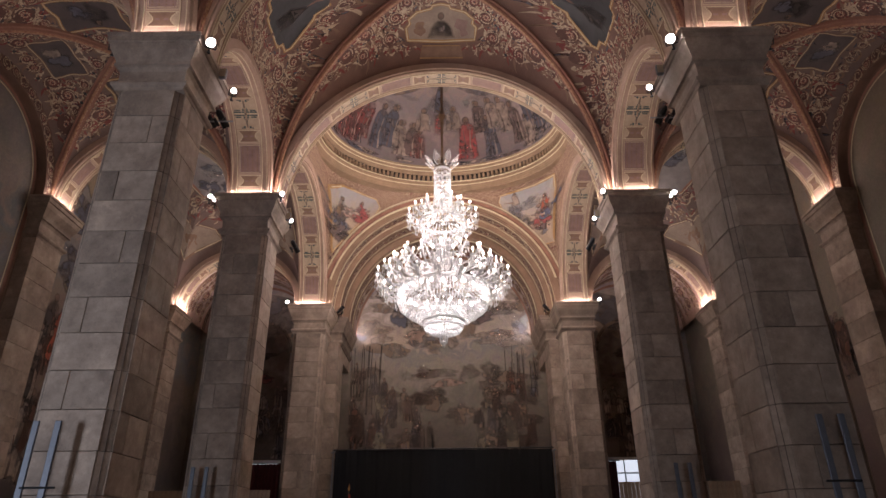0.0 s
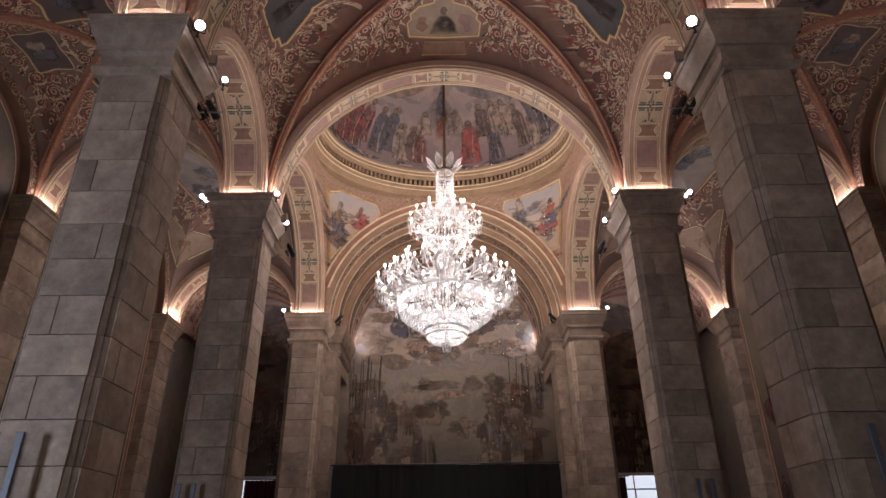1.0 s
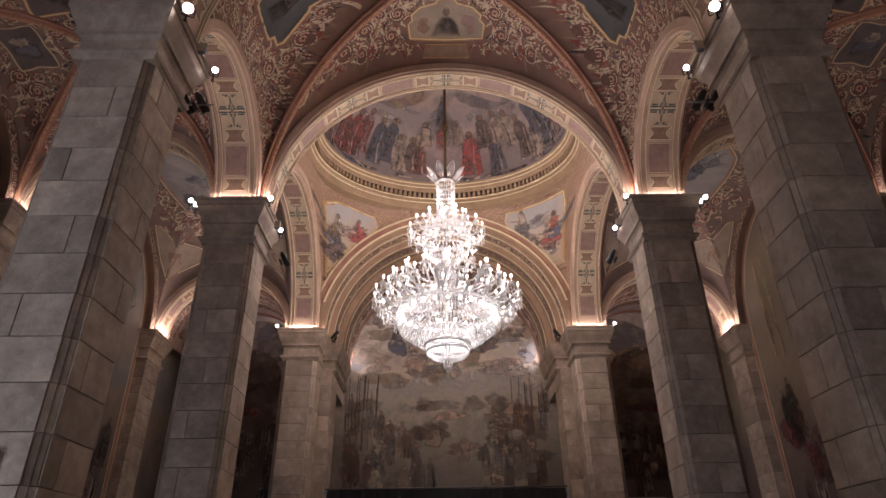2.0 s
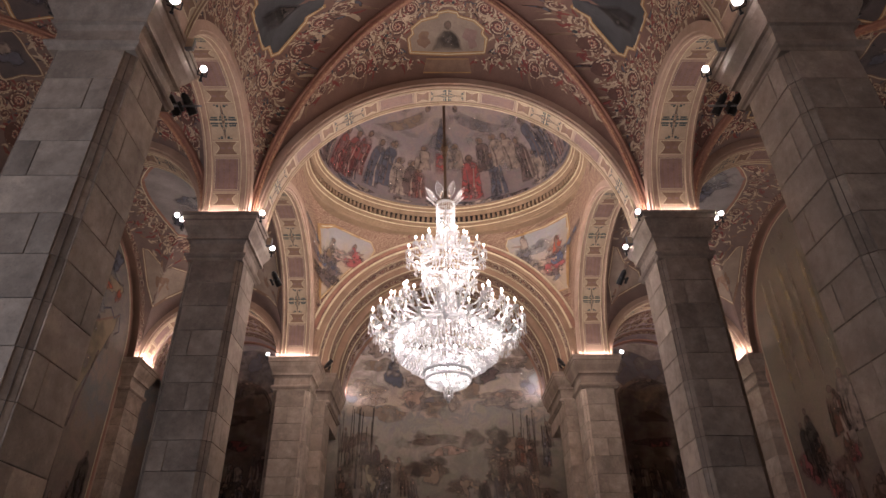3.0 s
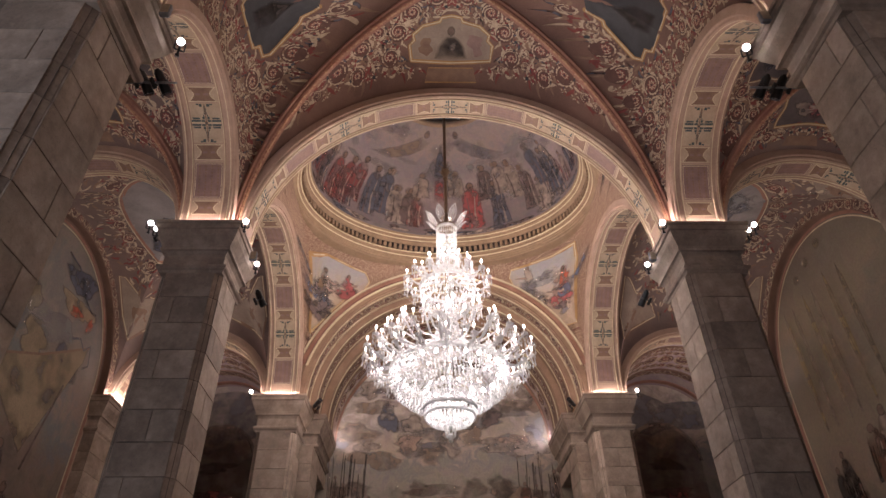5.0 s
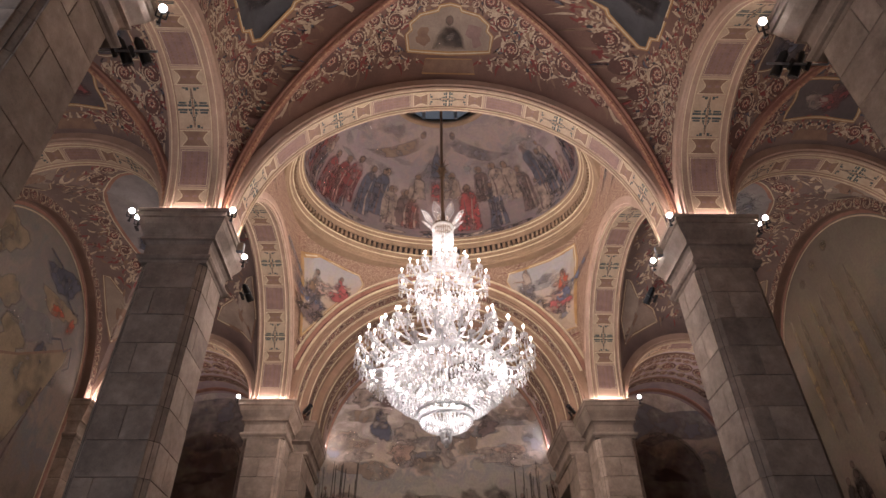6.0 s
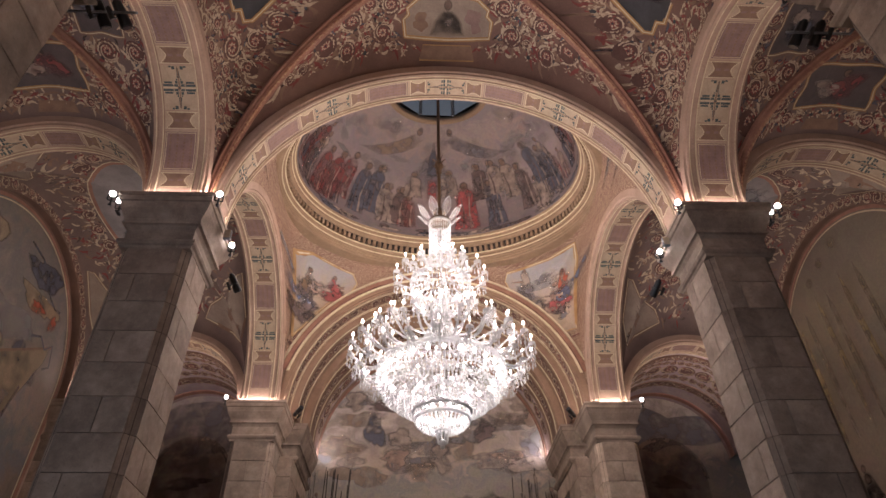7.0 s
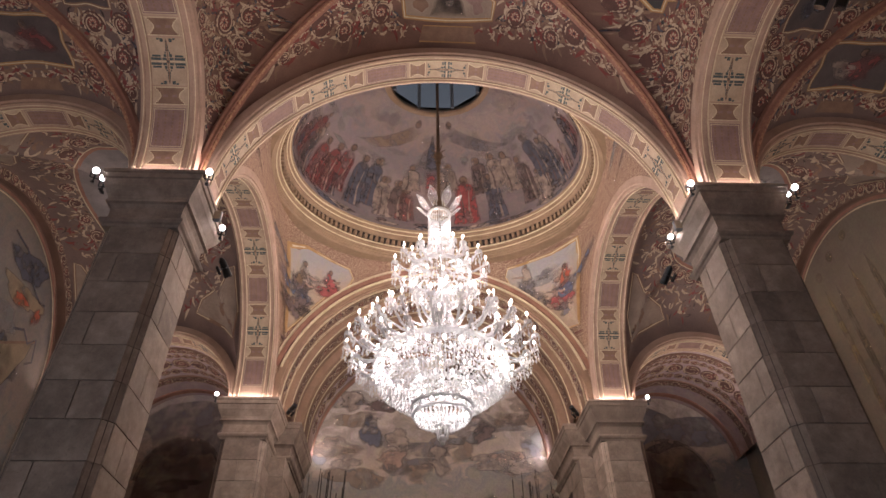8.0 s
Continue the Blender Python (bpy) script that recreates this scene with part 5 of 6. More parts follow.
# borders of the pendentives along the arches: stepped plaster mouldings
for sy in (-1, 1):
    yy = (PY[3] + PY[4]) / 2 + sy * (BY - 0.03)
    t = root("arch_border", "moulded and painted border over a cross arch of the dome bay", "moulding", "", "structure")
    for k, (r, w, m) in enumerate(((RN + 0.17, 0.05, M_LINE), (RN + 0.27, 0.10, M_RIB), (RN + 0.36, 0.04, M_LINE))):
        arch_sweep("moulding", "x", 0, yy - sy * 0.012 * k, r, [(-w / 2, -0.03), (w / 2, -0.03), (w / 2, 0.03), (-w / 2, 0.03)], m, t, a0=0.25, a1=math.pi - 0.25)

# ---- dome painting: plain upright shapes round the rim, rays and clouds above ----


def dome_surface(al, h, lift):
    x, y, z = dome_point(al, max(0.0, min(h, HO - 0.02)))
    c = Vector((DC[0], DC[1], 11.5))
    q = Vector((x, y, z))
    return tuple(q + (c - q).normalized() * (0.014 + lift))


class DomePainter(Painter):
    """Widths are given in metres along the rim and turned into angles."""

    def robe_at(self, al, h0, h, w, mats, rng, lift):
        k = len(self.v)
        self.robe(0.0, h0, h, w, mats, rng, lift)
        for i in range(k, len(self.v)):
            x, y, l = self.v[i]
            rr = 2.75 * math.sqrt(max(0.05, 1 - (y / DH) ** 2))
            self.v[i] = (al + x / rr, y, l)


rng = random.Random(8)
p = DomePainter(dome_surface)
for k in range(50):
    al, h = rng.uniform(0, 6.28), rng.uniform(1.2, 2.5)
    p.blob((al, h), rng.uniform(0.08, 0.24), rng.uniform(0.08, 0.2), rng.choice((M_VEIL, M_VEIL2)), 0.001 + 0.0001 * k, rng)
for k in range(40):
    al, h = rng.uniform(0, 6.28), rng.uniform(0.9, 2.4)
    p.blob((al, h), rng.uniform(0.05, 0.15), rng.uniform(0.06, 0.16), rng.choice((M_VEIL2, M_CLOUD, M_VEIL2)), 0.0062 + 0.00002 * k, rng)
# two drifting shapes beside a tall central seat
for sg in (-1, 1):
    a0 = 1.60
    p.poly([(a0 + sg * 0.16, 2.40), (a0 + sg * 0.30, 2.50), (a0 + sg * 0.52, 2.30), (a0 + sg * 0.80, 2.02), (a0 + sg * 0.95, 1.86), (a0 + sg * 0.66, 1.88), (a0 + sg * 0.40, 2.08), (a0 + sg * 0.22, 2.26)], M_OCHREVEIL if sg > 0 else M_GREYVEIL, 0.009)
    p.disc((a0 + sg * 0.25, 2.52), 0.06, 0.07, M_KNOB, 0.011)
p.poly([(1.35, 1.25), (1.42, 1.75), (1.52, 2.1), (1.60, 2.2), (1.70, 2.1), (1.78, 1.75), (1.86, 1.25)], M_GREYVEIL, 0.005)
p.poly([(1.54, 1.65), (1.55, 2.05), (1.59, 2.40), (1.62, 2.40), (1.66, 2.05), (1.67, 1.65)], M_BLUEGREY, 0.010)
p.poly([(1.55, 1.0), (1.555, 1.62), (1.655, 1.62), (1.66, 1.0)], M_RED2, 0.010)
# the rim: fainter shapes behind and to the sides, then the clear ones
for k in range(54):
    a0 = rng.choice((0.25, 2.85, 3.4, 4.1, 4.7, 5.3, 6.0)) + rng.uniform(-0.32, 0.32)
    p.robe_at(a0, rng.uniform(0.05, 0.7), rng.uniform(0.9, 1.3), rng.uniform(0.32, 0.46), (M_DUSK, M_TAUPE, M_BLUEGREY, M_BLUEGREY, M_WINE), rng, 0.008 + 0.0001 * k)
CLEAR = ((2.95, 0.05, 1.35, M_DUSK), (2.78, 0.10, 1.45, M_WINE), (2.62, 0.15, 1.5, M_WINE), (2.48, 0.45, 1.35, M_WINE), (2.30, 0.25, 1.5, M_BLUEGREY), (2.13, 0.40, 1.4, M_BLUEGREY), (2.01, 0.22, 1.2, M_TAUPE), (1.91, 0.28, 1.1, M_DUSK), (1.82, 0.20, 1.0, M_RUST2),
         (1.79, 1.10, 0.66, M_TAUPE), (1.43, 1.15, 0.66, M_TAUPE), (1.30, 0.15, 1.42, M_RED2), (1.14, 0.95, 0.95, M_DUSK), (1.03, 0.12, 1.4, M_BLUEGREY), (0.97, 1.0, 0.9, M_TAUPE), (0.83, 0.75, 1.1, M_TAUPE), (0.69, 0.25, 1.4, M_DUSK), (0.56, 0.10, 1.0, M_TAUPE), (0.47, 0.75, 1.2, M_BLUEGREY), (0.36, 0.25, 1.45, M_BLUEGREY))
for k, (a0, h0, h, m) in enumerate(CLEAR):
    w = 0.62 if m is M_RED2 else 0.50
    p.disc((a0, h0 + 0.885 * h), 0.045, 0.115, M_OCHREVEIL, 0.0155 + 0.0006 * k, 14)
    p.robe_at(a0, h0, h, w, (m,), rng, 0.016 + 0.0006 * k)
    # a paler and a darker fold
    for dx, mm in ((-0.10, M_TAUPE), (0.09, M_DUSK)):
        rr = 2.75 * math.sqrt(max(0.05, 1 - (h0 / DH) ** 2))
        p.ribbon([(a0 + dx / rr, h0 + 0.05), (a0 + dx * 0.7 / rr, h0 + h * 0.35), (a0 + dx * 1.1 / rr, h0 + h * 0.68)], 0.022, mm, 0.030 + 0.0003 * k, True)
for k in range(70):
    p.disc((rng.uniform(0, 6.28), rng.uniform(0.02, 0.16)), rng.uniform(0.05, 0.14), rng.uniform(0.04, 0.09), rng.choice((M_DUSK, M_TAUPE, M_BLUEGREY)), 0.003)
p.done("painted_procession", dome, "ring of plain robe-like shapes in blue, red and cream")
# ---- wall paintings ----
rng = random.Random(21)
p = Painter(lambda x, z, lift: (x, END - 0.004 - lift, z))
for k in range(40):
    p.blob((rng.uniform(-2.8, 2.8), rng.uniform(6.9, 10.0)), rng.uniform(0.3, 0.8), rng.uniform(0.14, 0.32), rng.choice((M_CLOUD, M_GREYVEIL, M_TAUPE, M_OCHREVEIL)), 0.001 + 0.0002 * k, rng)
for k, (x, z, w, h, m) in enumerate(((-1.45, 8.2, 0.24, 0.85, M_BLUEGREY), (-1.2, 8.85, 0.55, 0.25, M_DUSK), (-0.9, 7.5, 0.4, 0.4, M_ROSE), (-0.3, 7.2, 0.5, 0.35, M_OCHREVEIL), (1.3, 8.2, 0.3, 0.5, M_DUSK), (0.5, 8.8, 0.6, 0.25, M_ROSE), (0.2, 7.5, 0.3, 0.6, M_TAUPE), (0.8, 7.7, 0.3, 0.5, M_OCHREVEIL), (-0.2, 6.3, 0.7, 0.25, M_MURK2), (0.1, 6.0, 0.6, 0.2, M_ROSE), (1.9, 7.6, 0.4, 0.25, M_ROSE), (-2.0, 7.4, 0.35, 0.25, M_TAUPE))):
    p.blob((x, z), w, h * 0.6, m, 0.0095 + 0.0002 * k, rng)
for k in range(40):
    p.blob((rng.uniform(-2.8, 2.8), rng.uniform(4.0, 6.4)), rng.uniform(0.2, 0.5), rng.uniform(0.15, 0.35), rng.choice((M_MURK, M_MURK2, M_MURK2, M_OCHREVEIL)), 0.0120 + 0.00005 * k, rng)
for k in range(64):
    sg = -1 if k % 2 else 1
    x = sg * (0.7 + 2.2 * rng.random() ** 0.7)
    top = 4.5 + 0.55 * abs(x)
    p.robe(x, rng.uniform(3.7, top), rng.uniform(0.7, 1.0), rng.uniform(0.26, 0.42), (M_MURK, M_MURK2, M_MURK2, M_OCHREVEIL, M_RUST, M_GREYVEIL), rng, 0.0145 + 0.0003 * k)
for sg in (-1, 1):
    for k in range(14):
        x = sg * rng.uniform(1.9, 2.9)
        p.ribbon([(x, 5.6), (x + rng.uniform(-0.05, 0.05), rng.uniform(6.6, 7.3))], 0.025, M_GLOOM, 0.012)
for x, z, h, w, m in ((2.05, 3.95, 1.25, 0.42, M_MURK3), (1.05, 4.0, 0.8, 0.36, M_MURK3), (1.02, 4.75, 0.5, 0.4, M_MURK), (1.35, 5.2, 0.75, 0.26, M_MURK3), (-0.75, 4.0, 0.9, 0.4, M_MURK2), (-1.6, 5.2, 0.75, 0.32, M_MURK2), (-0.4, 4.0, 0.9, 0.3, M_MURK), (-2.6, 4.2, 0.9, 0.4, M_MURK2)):
    p.robe(x, z, h, w, (m,), rng, 0.034)
p.blob((-1.95, 4.25), 0.34, 0.26, M_MURK3, 0.033, rng)
p.blob((-1.95, 5.35), 0.2, 0.36, M_MURK3, 0.033, rng)
for sg in (-1, 1):
    for k in range(46):
        p.robe(sg * rng.uniform(4.3, 7.3), rng.uniform(3.7, 5.3), rng.uniform(0.5, 0.9), rng.uniform(0.22, 0.42), (M_MURK2, M_MURK2, M_TAUPE, M_OCHREVEIL, M_GREYVEIL), rng, 0.0126 + 0.0005 * k)
    p.blob((sg * 5.8, 8.3), 1.5, 0.6, M_GREYVEIL, 0.008, rng)
    head = [(sg * 5.8 + 0.95 * math.cos(k * math.pi / 12), 7.0 + 1.0 * math.sin(k * math.pi / 12)) for k in range(13)]
    p.poly([(sg * 5.8 + 0.95, 4.2)] + head + [(sg * 5.8 - 0.95, 4.2)], M_MURK2, 0.010)
    p.ribbon(head, 0.10, M_OCHREVEIL, 0.0112)
    p.blob((sg * 5.8, 6.9), 0.55, 0.14, M_MURK2, 0.0122, rng)
    p.blob((sg * 5.8, 6.2), 0.5, 0.16, M_WINE, 0.0124, rng)
t = root("end_painting", "dim crowded painting of plain shapes under clouds on the end wall", "painting", "", "structure")
p.done("painted_shapes", t)


def wall_frame(t, sx, cy, r):
    """Raised border of a round-headed wall painting."""
    for o, w, m in ((0.0, 0.10, M_RIB), (-0.09, 0.03, M_LINE), (0.10, 0.10, M_SCROLLBAND)):
        q = Painter(lambda y, z, lift: (sx * (WX - 0.02 - lift), cy + y, z))
        pts = [(-r - o, 2.0)] + [((r + o) * math.cos(math.pi - math.pi * k / 40), SPRING + (r + o) * math.sin(math.pi * k / 40)) for k in range(41)] + [(r + o, 2.0)]
        q.ribbon(pts, w, m, 0.004 if o >= 0 else 0.010)
        q.done("border", t, "", "structure")


for sx in (-1, 1):
    for a, b in zip(PY[1:], PY[2:]):
        cy, r = (a + b) / 2, (b - a) / 2 - 0.52
        t = root("wall_painting", "faded round-headed wall painting with a sail and orange flags" if sx < 0 else "dark golden round-headed wall painting with tall pale windows", "painting", "wall paintings of the aisles", "structure")
        wall_frame(t, sx, cy, r)
        p = Painter(lambda y, z, lift: (sx * (WX - 0.006 - lift), cy + y, z))
        rng = random.Random(int(a * 7 + sx))
        for k in range(26):
            p.robe(rng.uniform(-r + 0.2, r - 0.2), rng.uniform(2.0, 5.0), rng.uniform(0.9, 1.6), rng.uniform(0.35, 0.7), (M_GLOOM, M_RUST, M_DUSK, M_TAUPE, M_GLOOM), rng, 0.003 + 0.0006 * k)
        if b > 12 and sx < 0:
            for k in range(12):
                p.blob((rng.uniform(-2, 2), rng.uniform(6.5, 9.3)), rng.uniform(0.3, 0.9), rng.uniform(0.2, 0.5), rng.choice((M_CLOUD, M_BLUEGREY, M_SAIL)), 0.001 + 0.0004 * k, rng)
            p.poly([(-1.2, 6.7), (0.2, 7.35), (1.75, 8.25), (1.7, 7.9), (1.2, 6.7), (0.7, 5.6), (-0.3, 6.2)], M_SAIL, 0.022)
            p.ribbon([(-1.2, 6.7), (0.3, 7.38), (1.75, 8.25)], 0.05, M_UMBER, 0.025)
            p.blob((0.85, 8.62), 0.26, 0.13, M_FLAG, 0.025, rng)
            p.blob((1.45, 8.62), 0.11, 0.24, M_FLAG, 0.025, rng)
            p.ribbon([(-0.1, 9.5), (0.4, 9.45), (0.75, 9.3), (1.05, 9.0), (1.35, 8.9), (1.55, 8.95)], 0.05, M_BLUEGREY, 0.026)
            p.ribbon([(1.0, 8.1), (1.3, 8.25), (1.55, 8.1), (1.75, 8.3), (1.9, 7.9), (1.7, 7.75)], 0.05, M_BLUEGREY, 0.026)
            p.ribbon([(1.3, 7.2), (0.9, 5.4)], 0.06, M_DUSK, 0.026)
            p.blob((-0.9, 6.2), 0.5, 0.5, M_ROSE, 0.024, rng)
            p.poly([(-1.8, 5.9), (-1.2, 5.6), (0.4, 4.6), (1.0, 3.8), (0.6, 3.8), (-0.9, 5.0), (-1.9, 5.4)], M_RUST, 0.025)
            p.blob((-1.7, 5.3), 0.28, 0.5, M_FLAG, 0.026, rng)
        elif b > 12:
            for k, y in enumerate((1.6, 1.25, 0.75, 0.42, -0.1, -0.55)):
                p.poly([(y - 0.03, 6.2), (y + 0.03, 6.2), (y + 0.085, 7.4), (y + 0.07, 8.6), (y, 9.1 - 0.1 * (k % 2)), (y - 0.07, 8.6), (y - 0.085, 7.4)], M_STRAW if k % 2 == 0 else M_SHAFT, 0.022)
                p.ribbon([(y, 6.6), (y + 0.01, 8.5)], 0.02, M_SHAFT, 0.025, True)
            for y, z in ((0.75, 9.35), (0.25, 9.5), (-0.3, 9.6)):
                p.disc((y, z), 0.13, 0.13, M_SHAFT, 0.022)
            for k in range(12):
                p.blob((rng.uniform(-1.5, 2.2), rng.uniform(3.6, 5.6)), rng.uniform(0.1, 0.3), rng.uniform(0.2, 0.4), rng.choice((M_WINE, M_RUST, M_WINE)), 0.02 + 0.0003 * k, rng)
        elif sx > 0:
            p.blob((0.9, 5.0), 0.4, 0.9, M_RUST, 0.02, rng)
            p.poly([(0.8, 4.0), (1.15, 4.0), (1.12, 4.9), (0.85, 4.8)], M_FLAG, 0.024)
        p.done("painted_shapes", t)

# ---- spotlights and floods on the capitals ----


def make_spot(name, body, r, ln, lit, label):
    t = root(name, label, "spotlight", "spotlights on the capitals")
    b = bmesh.new()
    add_box(b, -0.02, 0.02, -0.06, 0.06, -0.012, 0.012, 0.003)
    add_tube(b, (0, 0, 0), (0, 0, 0.10), 0.012)
    part("bracket", b, M_BLACKMETAL, t)
    b = bmesh.new()
    add_tube(b, (0, ln * 0.5, 0.14), (0, -ln * 0.5, 0.14), r * 0.8, r, 16)
    add_tube(b, (0, ln * 0.5, 0.14), (0, ln * 0.62, 0.14), r * 0.55, r * 0.45, 12)
    part("housing", b, body, t, smooth=False)
    b = bmesh.new()
    add_tube(b, (-r * 1.25, 0, 0.14), (-r * 1.25, 0, 0.06), 0.008)
    add_tube(b, (r * 1.25, 0, 0.14), (r * 1.25, 0, 0.06), 0.008)
    add_tube(b, (-r * 1.25, 0, 0.06), (r * 1.25, 0, 0.06), 0.008)
    part("yoke", b, M_BLACKMETAL, t)
    b = bmesh.new()
    add_tube(b, (0, -ln * 0.5 - 0.002, 0.14), (0, -ln * 0.5 - 0.008, 0.14), r * 0.88, r * 0.88, 20)
    part("lens", b, M_LENS if lit else M_GLASSDARK, t, "glowing lens" if lit else "dark glass lens")
    return t


def aim(x, y, z, tx, ty, tz):
    d = Vector((tx - x, ty - y, tz - z))
    return Matrix.Translation((x, y, z)) @ (-d).to_track_quat("Y", "Z").to_matrix().to_4x4()


spot = make_spot("spotlight", M_STEEL, 0.040, 0.14, True, "small lit silver spotlight clamped to a stone capital")
spot.matrix_world = aim(-3.03, 7.28, 7.34, -0.2, 2.0, 2.0)
# housing and lens enlarged so that their size stands for the glare
big = make_spot("large_spotlight", M_STEEL, 0.062, 0.2, True, "lit spotlight clamped to a stone capital, enlarged to stand for its glare, pointing down the nave")
big.matrix_world = aim(-3.04, 6.34, 7.36, -0.4, 1.5, 2.0)
copy_thing(big, aim(3.04, 6.34, 7.36, 0.0, 1.5, 2.0))
dark = make_spot("floodlight", M_BLACKMETAL, 0.055, 0.24, False, "black cylindrical floodlight on a bracket, unlit")
dark.matrix_world = aim(-3.42, 7.40, 7.04, -1.5, 11.5, 3.0)
for sx in (-1, 1):
    for x, y, z, k in ((3.03, 7.28, 7.34, 1), (4.30, 6.35, 7.34, 3), (3.66, 7.24, 7.50, 1),
                       (4.36, 10.24, 7.30, 1), (4.28, 10.34, 7.26, 2), (3.03, 10.28, 7.36, 1), (3.06, 11.22, 7.28, 1), (4.30, 16.28, 7.42, 1)):
        if sx < 0 and (x, y) == (3.03, 7.28):
            continue
        target = (sx * 0.2, 2.0, 2.0) if k < 2 else (sx * 2.5, 0.0, 5.0) if k == 2 else (sx * 1.5, 0.5, 3.0)
        copy_thing(spot, aim(sx * x, y, z, *target))
    for x, y, z, tx, ty, tz in ((3.42, 7.40, 7.04, 1.5, 11.5, 3.0), (3.24, 7.40, 7.04, 1.0, 11.5, 3.0), (3.02, 11.35, 6.85, 1.0, 15, 3.0), (2.86, 16.7, 7.36, 0.0, 13.8, 9.0)):
        if sx < 0 and x == 3.42:
            continue
        copy_thing(dark, aim(sx * x, y, z, sx * tx, ty, tz))
    # arm that carries the pair of floods
    t = root("lamp_arm", "thin grey steel arm holding two floodlights", "lamp arm", "arms on the capitals")
    b = bmesh.new()
    add_tube(b, (sx * 3.0, 7.40, 7.05), (sx * 3.62, 7.40, 7.05), 0.012)
    add_tube(b, (sx * 3.62, 7.40, 7.05), (sx * 3.62, 7.10, 7.05), 0.012)
    part("bar", b, M_STEEL, t)
    # small white box floods beside the spots
    for y, z in ((6.80, 7.40), (10.80, 7.30)):
        t = root("box_flood", "small pale box floodlight fixed to a capital", "floodlight", "box floods on the capitals")
        b = box(sx * 3.0 - 0.05, sx * 3.0 + 0.05, y - 0.03, y + 0.03, z - 0.08, z + 0.08, bevel=0.012)
        part("housing", b, M_STEEL, t)
        b = box(sx * 3.0 - 0.04, sx * 3.0 + 0.04, y - 0.036, y - 0.031, z - 0.065, z + 0.065)
        part("front", b, M_CREAM, t)

# ---- low things at the end of the hall ----
scr = root("black_screen", "wide black cloth screen on a thin frame before the end painting", "screen")
b = bmesh.new()
nx = 90
vs = []
for j in range(2):
    for i in range(nx + 1):
        vs.append(b.verts.new((-2.86 + 5.66 * i / nx, 17.06 + 0.018 * math.sin(i * 0.9) + 0.008 * math.sin(i * 2.3), 0.02 if j == 0 else 3.72)))
for i in range(nx):
    b.faces.new((vs[i], vs[i + 1], vs[nx + 2 + i], vs[nx + 1 + i]))
part("cloth", b, M_BLACK, scr)
for x in (-2.9, 2.84):
    b = bmesh.new()
    add_tube(b, (x, 17.06, 0), (x, 17.06, 3.72), 0.018)
    add_tube(b, (x - 0.06, 17.06, 3.66), (x + 0.06, 17.06, 3.70), 0.022)
    add_box(b, x - 0.25, x + 0.25, 16.95, 17.2, 0, 0.02)
    part("upright", b, M_STEEL, scr, "thin steel upright")
b = bmesh.new()
add_tube(b, (-2.9, 17.06, 3.73), (2.84, 17.06, 3.76), 0.02)
part("top_bar", b, M_BLACKMETAL, scr)

flag = root("flag_stand", "furled red and yellow flag on a pole before the black screen", "flag")
b = bmesh.new()
add_tube(b, (-2.38, 16.6, 0), (-2.38, 16.6, 2.72), 0.014)
add_lathe(b, [(0.0, 0.06), (0.18, 0.05), (0.2, 0.0)], 20, (-2.38, 16.6, 0))
part("pole", b, M_BRASS, flag)
b = bmesh.new()
add_lathe(b, [(0.0, 0.16), (0.02, 0.08), (0.028, 0.05), (0.012, 0.0)], 12, (-2.38, 16.6, 2.70))
part("finial", b, M_OCHREGOLD, flag)
b = bmesh.new()
add_lathe(b, [(0.02, 2.62), (0.05, 2.3), (0.08, 1.6), (0.10, 0.8)], 14, (-2.36, 16.58, 0))
part("cloth", b, M_FLAGCLOTH, flag)

